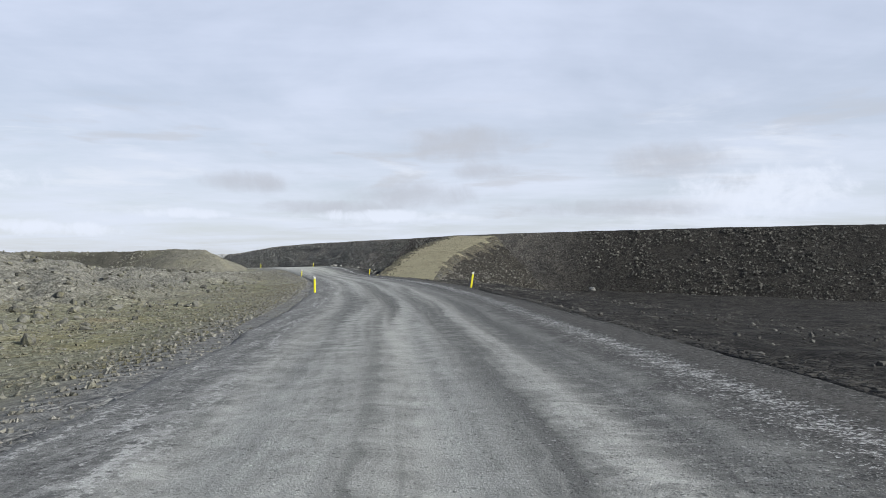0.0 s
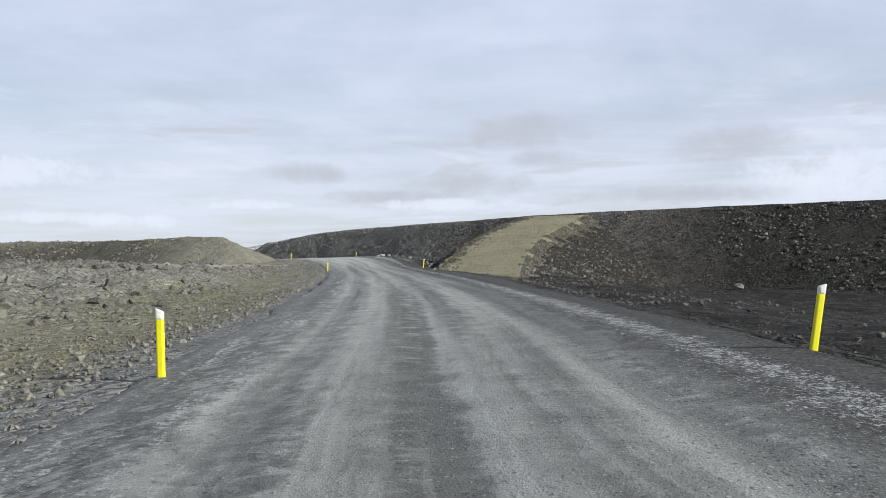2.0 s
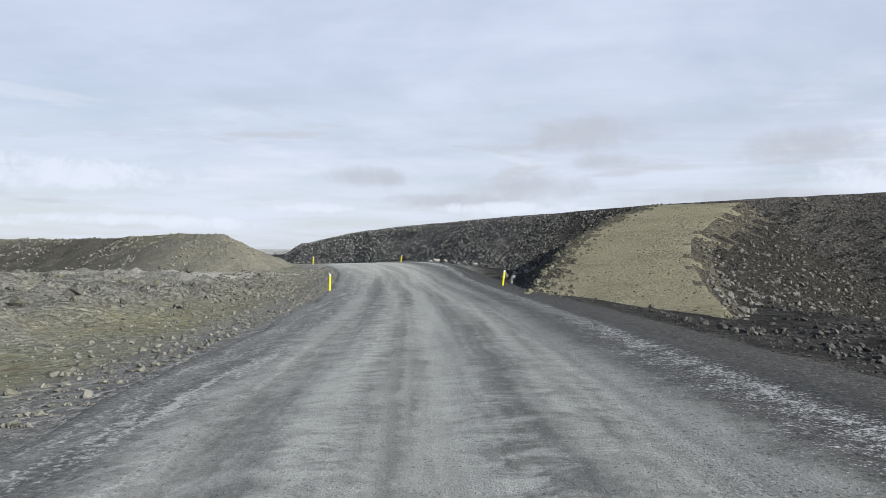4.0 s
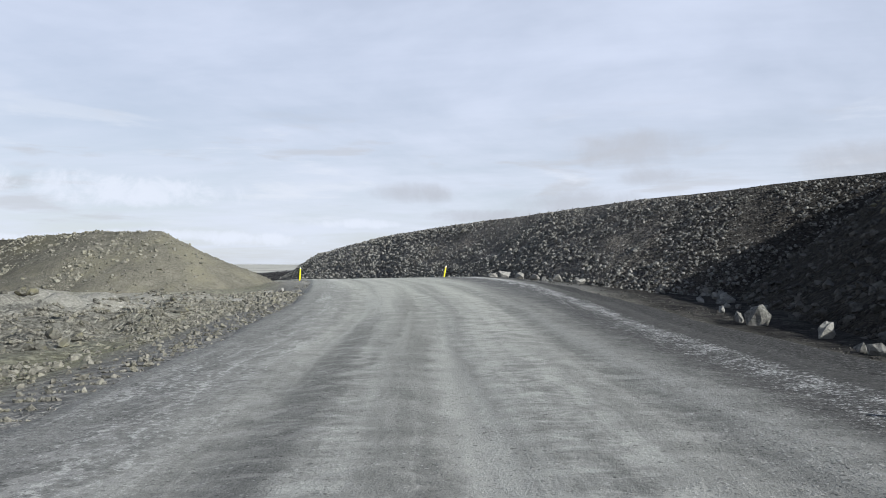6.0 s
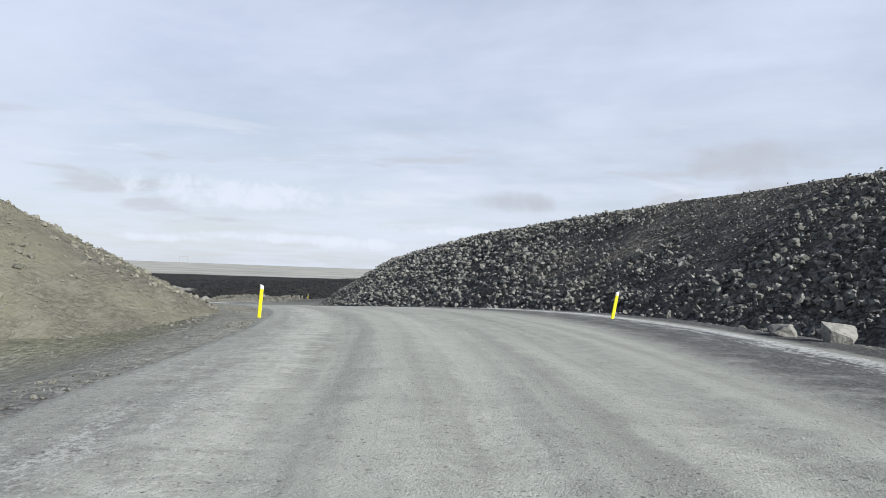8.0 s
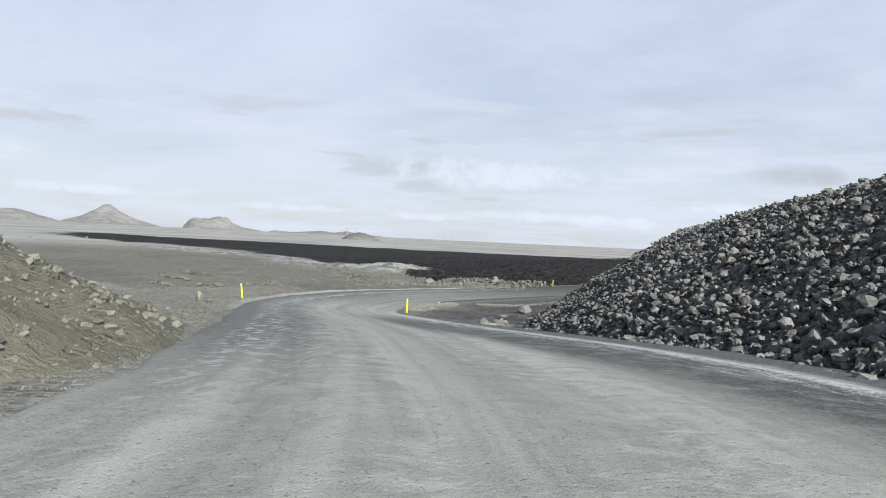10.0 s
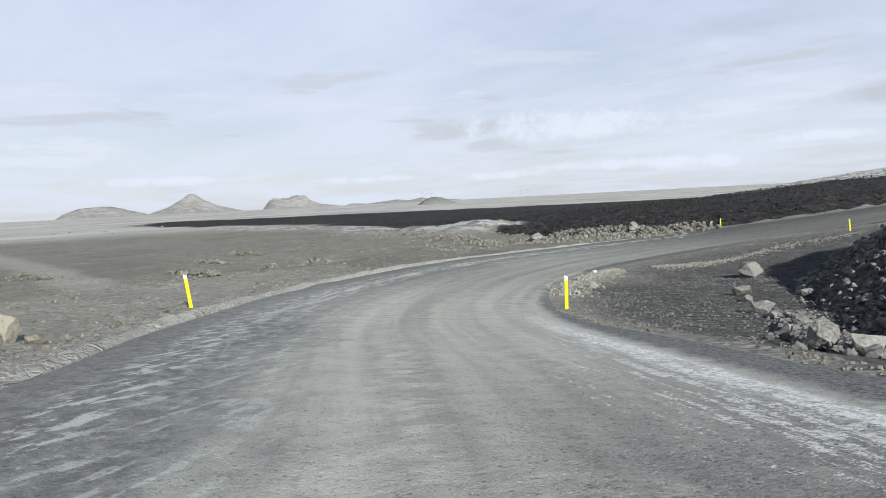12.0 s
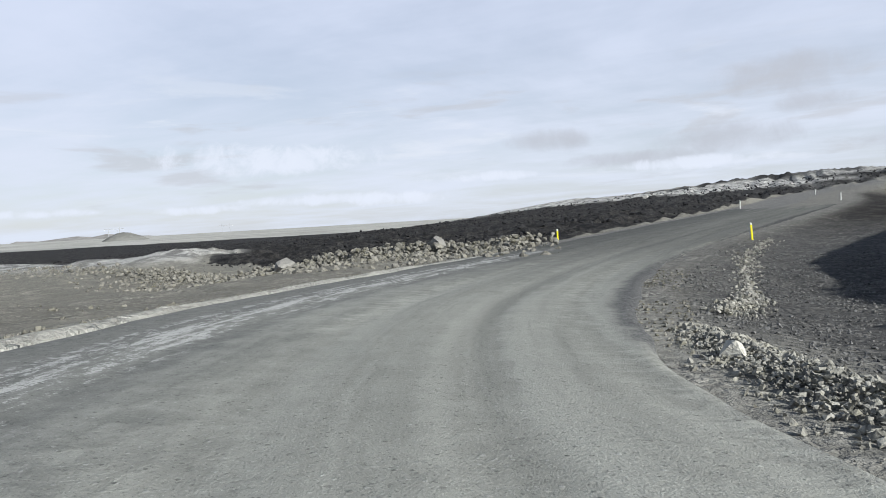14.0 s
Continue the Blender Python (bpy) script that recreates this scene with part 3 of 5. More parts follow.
def vnoise(x, y, size, k=0):
    """Smooth noise of about that size in metres, from 0 to 1."""
    g = LATTICES[k % 8]
    u, v = np.asarray(x) / size + 13.7 * k, np.asarray(y) / size + 7.1 * k
    i, j = np.floor(u).astype(int), np.floor(v).astype(int)
    a, b = u - i, v - j
    a, b = a * a * (3 - 2 * a), b * b * (3 - 2 * b)
    i0, i1, j0, j1 = i % 256, (i + 1) % 256, j % 256, (j + 1) % 256
    return (g[i0, j0] * (1 - a) + g[i1, j0] * a) * (1 - b) + (g[i0, j1] * (1 - a) + g[i1, j1] * a) * b


def fractal(x, y, size, octaves=4, k=0, gain=0.5):
    total, weight, amp = 0.0, 0.0, 1.0
    for o in range(octaves):
        total, weight = total + amp * vnoise(x, y, size / 2 ** o, k + o), weight + amp
        amp *= gain
    return total / weight


def ease(v, lo, hi):
    t = np.clip((v - lo) / (hi - lo), 0, 1)
    return t * t * (3 - 2 * t)


def mesh_from(name, verts, faces, material, smooth=True):
    """A mesh from an (n, 3) and an (m, 3 or 4) array."""
    me = bpy.data.meshes.new(name)
    verts, faces = np.ascontiguousarray(verts, np.float32), np.ascontiguousarray(faces, np.int32)
    m, k = faces.shape
    me.vertices.add(len(verts))
    me.vertices.foreach_set("co", verts.ravel())
    me.loops.add(m * k)
    me.loops.foreach_set("vertex_index", faces.ravel())
    me.polygons.add(m)
    me.polygons.foreach_set("loop_start", np.arange(0, m * k, k, dtype=np.int32))
    me.update(calc_edges=True)
    me.validate()
    if smooth:
        me.shade_smooth()
    else:
        me.shade_flat()
    me.materials.append(material)
    return me


def sheet_faces(rows, cols):
    i = np.arange(rows * cols).reshape(rows, cols)
    return np.stack((i[:-1, :-1], i[:-1, 1:], i[1:, 1:], i[1:, :-1]), -1).reshape(-1, 4)


def resample(points, step):
    """A smooth line through points, with equal steps."""
    p = np.array(points, float)
    for _ in range(4):
        q = np.empty((2 * len(p) - 2, p.shape[1]))
        q[0::2], q[1::2] = 0.75 * p[:-1] + 0.25 * p[1:], 0.25 * p[:-1] + 0.75 * p[1:]
        p = np.vstack((p[:1], q, p[-1:]))
    run = np.r_[0, np.cumsum(np.hypot(*np.diff(p[:, :2], axis=0).T))]
    s = np.arange(0, run[-1], step)
    return s, np.stack([np.interp(s, run, p[:, c]) for c in range(p.shape[1])], 1)


def normals_of(line):
    d = np.gradient(line[:, :2], axis=0)
    d /= np.linalg.norm(d, axis=1)[:, None]
    return np.stack((d[:, 1], -d[:, 0]), 1)          # to the right of the line's way


# ---- the road's line: x, y, z, cross fall to the right, half width ----
ROAD_LINE = [(1.2, -60, 0.2, 0.02, 4.0), (0.6, 0, 0.14, 0.025, 4.0), (-0.4, 13.2, 0.06, 0.03, 4.0), (-1.7, 26.8, -0.03, 0.03, 4.0),
             (-3.6, 40.6, -0.04, 0.03, 4.0), (-7.0, 60, -0.3, 0.02, 4.2), (-10.7, 77.4, -0.55, 0.015, 4.3), (-14.3, 91.7, -0.64, 0.015, 4.4),
             (-18.3, 105.5, -0.4, 0.02, 4.6), (-22.5, 117, -0.12, 0.02, 4.7), (-28.9, 130, -0.08, 0.015, 4.2), (-38.6, 140.8, -0.6, 0.0, 4.1),
             (-48.4, 148.5, -1.47, -0.02, 4.5), (-58.7, 155.6, -2.4, -0.04, 4.6), (-68.4, 162.6, -3.3, -0.05, 4.7), (-76.2, 174.8, -3.75, -0.04, 4.7),
             (-78.6, 188, -4.0, -0.02, 4.7), (-77.6, 210, -3.95, 0.0, 5.0), (-73.5, 228, -3.3, 0.0, 5.0), (-68.3, 253, -2.6, 0.0, 5.0),
             (-66, 275, -2.2, 0.0, 5.0), (-64, 300, -1.9, 0.0, 5.0), (-54, 335, -1.5, 0.0, 5.0), (-30, 375, -1.2, 0.0, 5.0)]
ROAD_S, ROAD_P = resample(ROAD_LINE, 0.5)
ROAD_N = normals_of(ROAD_P)
# by the way along it: the right half width, and where the pale band of dust lies
ROAD_R = np.interp(ROAD_S, [0, 60, 111, 121, 160, 177, 193, 207, 214, 219, 225, 231, 240, 246, 249, 251.5, 254, 256, 258, 261, 266, 285, 305], [3.85, 3.85, 3.95, 4.68, 5.0, 6.3, 7.6, 8.9, 9.2, 7.8, 5.9, 5.1, 4.2, 3.6, 3.5, 3.3, 3.15, 3.15, 3.25, 3.5, 3.8, 4.0, 5.0])
BAND_D = np.interp(ROAD_S, [0, 75, 90, 110, 160, 177, 182, 193, 205, 214, 219, 224, 230, 240, 248, 255, 262, 275, 300], [2.95, 2.95, 3.1, 3.0, 3.5, 4.9, 5.3, 5.8, 5.7, 5.8, 5.2, 4.1, 3.45, 3.1, 3.0, 2.75, 2.9, 3.2, 4.2])
BAND_W = np.interp(ROAD_S, [0, 85, 105, 150, 170, 186, 200, 234, 243, 247], [0.45, 0.5, 0.75, 0.5, 0.72, 0.93, 1.0, 1.0, 0.85, 0.0])
# levels beside the road, by the y of the road's line: near left, far left, near right, far right
SIDE_Y = np.array([-60, 35, 60, 80, 92, 106, 120, 134, 148, 162, 187, 210, 253, 375.0])
NEAR_L = np.array([-0.5, -0.7, -0.8, -0.9, -1.3, -1.5, -1.0, -0.55, -1.45, -2.8, -4.2, -4.1, -3.2, -2.0])
FAR_L = np.array([0.4, 0.3, 0.1, -0.2, -0.5, -0.9, -1.2, -2.2, -3.7, -5.3, -6.2, -5.7, -4.8, -3.0])
NEAR_R = np.array([-0.7, -0.9, -1.1, -0.9, -0.7, -0.5, -0.3, -0.7, -2.1, -4.1, -4.7, -4.4, -3.0, -2.0])
FAR_R = np.array([-2.4, -2.9, -3.1, -3.3, -3.3, -3.0, -2.0, -2.0, -3.4, -4.7, -5.0, -4.7, -3.6, -2.5])


def beside(x, y):
    """Nearest place of the road's line: index, and the distance to its right."""
    x, y = np.ravel(x), np.ravel(y)
    line, idx = ROAD_P[::4, :2], np.empty(len(x), int)
    for a in range(0, len(x), 20000):
        d2 = (x[a:a + 20000, None] - line[None, :, 0]) ** 2 + (y[a:a + 20000, None] - line[None, :, 1]) ** 2
        idx[a:a + 20000] = d2.argmin(1) * 4
    best, bd = idx.copy(), np.full(len(x), 1e18)
    for o in (-3, -2, -1, 0, 1, 2, 3):
        j = np.clip(idx + o, 0, len(ROAD_P) - 1)
        d2 = (x - ROAD_P[j, 0]) ** 2 + (y - ROAD_P[j, 1]) ** 2
        better = d2 < bd
        best[better], bd[better] = j[better], d2[better]
    side = (x - ROAD_P[best, 0]) * ROAD_N[best, 0] + (y - ROAD_P[best, 1]) * ROAD_N[best, 1]
    return best, np.sign(side) * np.sqrt(bd)


def lava_field(x, y):
    """How far inside the young black lava a place lies, in metres."""
    edge = np.interp(x, [-900, -600, -480, -350, -300, -250, -145, -110, -88, -84, -78, -66, -58, 40, 400], [500, 330, 300, 296, 300, 290, 236, 214, 207, 214, 236, 275, 308, 420, 470])
    return y - edge


SPIT = [(-310, 272), (-262, 268), (-236, 276), (-190, 252), (-150, 236), (-136, 231)]
TRACK = [(-262, 182), (-166, 173), (-124, 168), (-105, 166), (-92, 162)]


def levels(x, y, full=False):
    """The ground's height at x, y; with full, also the zones of its surface."""
    shape = np.shape(x)
    x, y = np.ravel(np.asarray(x, float)), np.ravel(np.asarray(y, float))
    i, d = beside(x, y)
    ry, rz, fall, half = ROAD_P[i, 1], ROAD_P[i, 2], ROAD_P[i, 3], np.where(d < 0, ROAD_P[i, 4], ROAD_R[i])
    a = np.abs(d)
    fy = ry + (y - ry) * ease(a, 10, 34)
    near = np.where(d < 0, np.interp(fy, SIDE_Y, NEAR_L), np.interp(fy, SIDE_Y, NEAR_R))
    far = np.where(d < 0, np.interp(fy, SIDE_Y, FAR_L), np.interp(fy, SIDE_Y, FAR_R))
    out = np.hypot(x + 60, y - 160)
    plain = -7.0 + 14 * ease(out, 300, 3600) + 1.5 * (fractal(x, y, 160, 3, 2) - 0.5)
    shoulder = rz + fall * np.clip(d, -half, half) - 0.05
    z = shoulder + (near - shoulder) * ease(a, half + 0.2, half + 4.6)
    z = z + (far - z) * ease(a, 10, 32)
    z = z + (plain - z) * ease(a, 45, 130)
    z = z + 0.06 * ease(np.abs(d + half + 0.8), 0.8, 0.25) * (d < 0) * ease(y, 146, 152) * ease(y, 205, 190) * (0.5 + fractal(x, y, 1.7, 2, 5))
    soft = ease(a, half + 0.4, half + 5)
    inside = lava_field(x, y) + 9 * (fractal(x, y, 22, 3, 5) - 0.5)
    reach = np.interp(x, [-900, -560, -480, -360, -250, -120, 0, 200], [400, 380, 430, 450, 560, 700, 900, 1000])
    lava = ease(inside, 0, 3) * ease(a, half + 1.4, half + 3.2) * ease(y, reach + 60, reach)
    rough_l = ease(-d, np.interp(y, [60, 85], [8.5, 6.2]) + 9 * (fractal(x, y, 13, 3, 7) - 0.3), np.interp(y, [60, 85], [17, 12])) * ease(y + 26 * (fractal(x, y, 30, 3, 4) - 0.5), 18, 36) * ease(y + 16 * (fractal(x, y, 22, 3, 2) - 0.5), 122, 110) * (x < 0) * ease(out, 260, 160)
    z = z + soft * (0.5 * (fractal(x, y, 14, 3, 1) - 0.5) + 0.42 * (fractal(x, y, 2.6, 3, 3) - 0.5))
    blocks = np.abs(fractal(x, y, 5.0, 4, 4, 0.6) - 0.5) * 2
    cracks = np.abs(fractal(x + 2 * fractal(x, y, 6, 2, 1), y, 2.8, 3, 2, 0.6) - 0.5) * 2
    z = z + rough_l * (1.7 * (fractal(x, y, 16, 3, 6) - 0.45) + 1.9 * (0.33 - blocks) + 0.55 * np.minimum(cracks - 0.2, 0.12) * 3)
    hummock = np.exp(-((x + 33) / 9) ** 2 - ((y - 52) / 8) ** 2)
    z = z + 1.1 * hummock * rough_l
    clink = np.abs(fractal(x, y, 3.6, 3, 7, 0.65) - 0.5) * 2
    z = z + lava * (0.9 * ease(inside, 0, 40) + 1.2 * (fractal(x, y, 30, 3, 2) - 0.5) + 1.7 * (0.3 - clink))
    # higher old lava behind the black field, to the north
    rise = (9.2 + 1.8 * ease(x, -150, -40)) * ease(x, -212, -140) * ease(x, 420, 200) * np.exp(-((y - 470) / 100) ** 2)
    old = ease(rise, 1.7, 3.4) * ease(fractal(x, y, 30, 3, 1), 0.30, 0.48)
    z = z + rise + 1.3 * ease(rise, 1, 4) * (fractal(x, y, 28, 4, 5, 0.6) - 0.5)
    if not full:
        return z.reshape(shape)
    # worn track across the low ground, and a dirt lip beside the bend
    track = np.zeros_like(x)
    for (ax, ay), (bx, by) in zip(TRACK, TRACK[1:]):
        u = np.clip(((x - ax) * (bx - ax) + (y - ay) * (by - ay)) / ((bx - ax) ** 2 + (by - ay) ** 2), 0, 1)
        track = np.maximum(track, ease(np.hypot(x - ax - u * (bx - ax), y - ay - u * (by - ay)) + 2.4 * (fractal(x, y, 6, 3, 3) - 0.5), 3.6, 1.4))
    lip = ease(np.abs(d + half + 0.75), 0.75, 0.3) * (d < 0) * ease(y, 146, 152) * ease(y, 205, 190)
    apron = np.exp(-((x + 37) / 14) ** 2 - ((y - 114.5) / 6.5) ** 2) * ease(-d, half + 1, half + 3)
    stony = ease(np.hypot((x + 70.8 - 0.45 * (y - 173.5) * (y < 173.5)) * 1.0, (y - 173.5) * 0.28), 2.0, 1.0) * (d > 0)
    verge = ease(np.abs(d + half + 0.5), 1.3, 0.5) * (d < 0) * ease(y, 112, 122) * ease(y, 154, 146) * 0.75
    dusty = ease(-d, half + 0.3, half + 2) * ease(-d, 34, 14) * ease(y, 128, 138) * ease(y, 176, 162) * 0.55
    inner = ease(a, half + 2.0, half + 0.5) * (d > 0) * ease(y, 150, 160) * ease(y, 186, 176) * 0.5
    low = ease(-d, half + 1, half + 4) * ease(y, 135, 146) * (1 - lava)
    patchy = ease(fractal(x, y, 26, 3, 6), 0.46, 0.56)
    ochre = ease(fractal(x, y, 11, 3, 1), 0.44, 0.6) * ease(-d, half + 1.2, half + 2.8) * ease(-d, 34, 20) * ease(y, 100, 84)
    spit = np.zeros_like(x)
    for (ax, ay), (bx, by) in zip(SPIT, SPIT[1:]):
        u = np.clip(((x - ax) * (bx - ax) + (y - ay) * (by - ay)) / ((bx - ax) ** 2 + (by - ay) ** 2), 0, 1)
        spit = np.maximum(spit, ease(np.hypot(x - ax - u * (bx - ax), y - ay - u * (by - ay)), 11, 3))
    z = z + 1.5 * spit * fractal(x, y, 9, 3, 2)
    lava = lava * (1 - spit)
    old = np.maximum(old, spit * 0.85)
    moss = ease(-d, half + 0.8, half + 3) * ease(-d, 60, 30) * ease(y, 165, 130) * (1 - rough_l * 0.75)
    zones = {"lava": lava * (1 - old * 0.9), "moss": moss, "pale": rough_l, "old": old, "ochre": ochre * (1 - rough_l * 0.8), "bare": np.clip(np.maximum(track * 0.9, np.maximum.reduce((lip, apron, stony * 0.35, verge, dusty, inner))), 0, 1), "smooth": low * patchy,
             "cinder": ease(d, half - 0.6, half + 0.4 + 2.2 * ease(y, 100, 125)) * ease(y, 330, 290) * ease(d, 120, 60),
             "moor": ease(out, 230, 330) * (1 - lava) * (1 - old),
             "gravel": ease(a, half + 2.2, half + 0.6) * np.where(d > 0, ease(y, 105, 122), 1.0)}
    inside = ease(d, half + 0.2, half + 1.5) * ease(d, 50, 25) * ease(y, 140, 158) * ease(y, 235, 205)
    zones["gravel"] = np.maximum(zones["gravel"] * np.where(d > 0, 1 - 0.45 * ease(y, 140, 158), 1.0), 0.5 * inside)
    return z.reshape(shape), zones


def ground():
    def axis(lo, hi, step):
        core, out, gap = list(np.arange(lo, hi + step / 2, step)), [], step
        left, right = [], []
        a, b = lo, hi
        while gap < 400 and (a > -4700 or b < 4700):
            gap *= 1.085
            a, b = a - gap, b + gap
            if a > -4800:
                left.append(a)
            if b < 4800:
                right.append(b)
        return np.array(left[::-1] + core + right)
    xs, ys = axis(-130, 32, 0.55), axis(-10, 235, 0.55)
    gx, gy = np.meshgrid(xs, ys)
    z, zones = levels(gx, gy, True)
    me = mesh_from("ground", np.stack((gx, gy, z), -1).reshape(-1, 3), sheet_faces(len(ys), len(xs)), GROUND)
    for name, v in zones.items():
        me.attributes.new(name, "FLOAT", "POINT").data.foreach_set("value", np.ascontiguousarray(v, np.float32))
    return tagged(new("ground", me), "uneven volcanic ground of gravel, moss and lava", "ground", kind="structure")


def road():
    line, nrm, s = ROAD_P, ROAD_N, ROAD_S
    t = np.linspace(-1, 1, 65)
    off = np.where(t[None, :] < 0, t[None, :] * (line[:, 4] + 0.35 + 0.5 * (fractal(s, s * 0, 2.5, 3, 2) - 0.5))[:, None], t[None, :] * (ROAD_R + 0.35 + 0.5 * (fractal(s, s * 0, 2.5, 3, 5) - 0.5))[:, None])
    x, y = line[:, 0, None] + nrm[:, 0, None] * off, line[:, 1, None] + nrm[:, 1, None] * off
    along = np.repeat(s[:, None], len(t), 1)
    ruts = -0.03 * sum(np.exp(-((off - c) / 0.35) ** 2) for c in (-2.35, -0.55, 1.35, 2.9))
    z = line[:, 2, None] + line[:, 3, None] * off + ruts + 0.02 * (fractal(x, y, 1.6, 3, 1) - 0.5) + 0.03 * (fractal(x, y, 7, 2, 4) - 0.5)
    z = z - 0.22 * ease(np.abs(t), 0.9, 1.0)[None, :] + 0.03
    me = mesh_from("road", np.stack((x, y, z), -1).reshape(-1, 3), sheet_faces(len(s), len(t))[:, ::-1], ROAD)
    for name, v in (("band", off - BAND_D[:, None]), ("rim", ROAD_R[:, None] - off), ("dust", np.repeat(BAND_W[:, None], len(t), 1))):
        me.attributes.new(name, "FLOAT", "POINT").data.foreach_set("value", np.ascontiguousarray(v.ravel(), np.float32))
    uv = me.uv_layers.new(name="lane")
    loops = np.empty(len(me.loops), np.int32)
    me.loops.foreach_get("vertex_index", loops)
    uv.data.foreach_set("uv", np.stack((off.ravel()[loops], along.ravel()[loops]), 1).astype(np.float32).ravel())
    return tagged(new("road", me), "grey unpaved gravel road with packed wheel tracks", "road", kind="structure")


def windrow(side, s0, s1, out, wide, high, material, label):
    """A low graded ridge along one edge of the road, a little outside it."""
    s = np.arange(float(s0), float(s1), 0.25)
    line = np.stack([np.interp(s, ROAD_S, ROAD_P[:, c]) for c in range(5)], 1)
    nrm, half = normals_of(line), np.interp(s, ROAD_S, ROAD_R) if side > 0 else line[:, 4]
    taper = ease(s, s0, s0 + 10) * ease(s, s1, s1 - 14)
    u = np.linspace(-1, 1, 9)
    off = half[:, None] + out + 0.3 * (fractal(s, s * 0, 7.0, 2, 3) - 0.5)[:, None] + u[None, :] * (wide + 0.2 * fractal(s, s * 0, 2.0, 3, 1))[:, None]
    x, y = line[:, 0, None] + side * nrm[:, 0, None] * off, line[:, 1, None] + side * nrm[:, 1, None] * off
    ridge = (taper * (0.02 + high * fractal(s, s * 0, 1.3, 3, 4)))[:, None] * np.cos(u * math.pi / 2)[None, :]
    z = levels(x, y) + 0.01 + ridge * (0.7 + 0.6 * fractal(x, y, 0.5, 2, 6))
    z[:, 0] -= 0.2
    z[:, -1] -= 0.2
    faces = sheet_faces(len(s), len(u))
    me = mesh_from("berm", np.stack((x, y, z), -1).reshape(-1, 3), faces[:, ::-1] if side > 0 else faces, material)
    return tagged(new("berm", me), label, "berm", kind="structure")


ground()
road()
windrow(1, 40, 106, 0.25, 0.3, 0.1, DARK_BERM, "low dark gravel ridge along the road edge")
windrow(-1, 232, 284, 0.25, 0.16, 0.15, PALE_BERM, "low pale ridge of graded dust along the road edge")

# ---- the long rubble embankment ----
# beyond y 200 the crest is an unseen addition, there to shade the far ground
CREST = [(150, 70, 7.0), (100, 87.5, 6.9), (62, 100.5, 6.5), (43.6, 106.7, 6.3), (19.5, 115, 5.9), (3, 120.6, 5.5), (-9.6, 127.8, 4.9), (-17.2, 137.9, 4.85),
         (-24.7, 147.0, 4.7), (-34.6, 158.1, 4.42), (-42.0, 166.2, 3.78), (-47.4, 170.9, 3.1), (-50.4, 175.2, 2.65), (-55.0, 182, 2.6), (-55.8, 190, 2.7), (-54.0, 200, 2.7), (-50, 215, 2.7), (-48, 235, 2.7), (-44, 255, 2.6), (-30, 275, 2.4)]
CREST_S, CREST_P = resample(CREST, 0.5)
CREST_N = -normals_of(CREST_P)
REPOSE = np.tan(np.radians(np.interp(CREST_S, [CREST_S[np.argmin(np.abs(CREST_P[:, 0] - v))] for v in (25, -10, -35, -44)], [33, 36, 33.5, 31])))


def bank_point(i, v):
    """A place on the embankment's slope: crest index, and 0 at the crest to 1 at the foot."""
    foot = levels(CREST_P[i, 0] + CREST_N[i, 0] * 11, CREST_P[i, 1] + CREST_N[i, 1] * 11) - 1.2
    drop = (CREST_P[i, 2] - foot) * v
    run = drop / REPOSE[i] + 0.15 * np.sin(np.clip(v, 0, 1) * math.pi)
    x, y = CREST_P[i, 0] + CREST_N[i, 0] * run, CREST_P[i, 1] + CREST_N[i, 1] * run
    gully = 0.55 * (fractal(CREST_S[i], v * 3, 5.0, 3, 2) - 0.5) + 0.5 * (fractal(x, y, 2.2, 3, 5) - 0.5)
    return x, y, CREST_P[i, 2] - drop + gully * np.sin(np.clip(v, 0, 1) * math.pi * 0.9 + 0.25)


def embankment():
    i = np.arange(len(CREST_P))
    vs = np.linspace(0, 1, 34)
    cols = []
    for back, dz in ((34, -12), (26, -4), (18, 0.0), (9, 0.25), (3.5, 0.15), (1.2, 0.05)):
        x, y = CREST_P[:, 0] - CREST_N[:, 0] * back * 0.8, CREST_P[:, 1] - CREST_N[:, 1] * back * 0.8
        cols.append(np.stack((x, y, CREST_P[:, 2] + dz + 0.3 * (fractal(x, y, 4, 3, 3) - 0.5)), 1))
    for v in vs:
        cols.append(np.stack(bank_point(i, np.full(len(i), v)), 1))
    g = np.stack(cols, 1)
    me = mesh_from("embankment", g.reshape(-1, 3), sheet_faces(g.shape[0], g.shape[1]), BANK)
    grey = np.repeat(np.maximum(ease(CREST_P[:, 0], 0, -14), 0.5 * np.exp(-((CREST_P[:, 0] - 12) / 9) ** 2))[:, None], g.shape[1], 1)
    me.attributes.new("grey", "FLOAT", "POINT").data.foreach_set("value", np.ascontiguousarray(grey.ravel(), np.float32))
    return tagged(new("embankment", me), "long dark embankment of lava rubble with a flat top", "embankment", kind="structure")


BANK_OB = embankment()

# ---- pale ramp up to the embankment's top: left edge and right edge ----
RAMP_L = [(-8.4, 80, -0.95), (-8.0, 86, -0.5), (-7.4, 94, 0.5), (-6.4, 101.5, 1.7), (-3.7, 111, 3.5), (0.1, 120, 5.2), (2.3, 125, 5.6)]
RAMP_R = [(-1.5, 77, -1.0), (-1.1, 84, -0.4), (-0.4, 92, 0.6), (1.0, 100.5, 1.9), (4.2, 109, 3.5), (8.0, 118, 5.3), (9.4, 123, 5.7)]


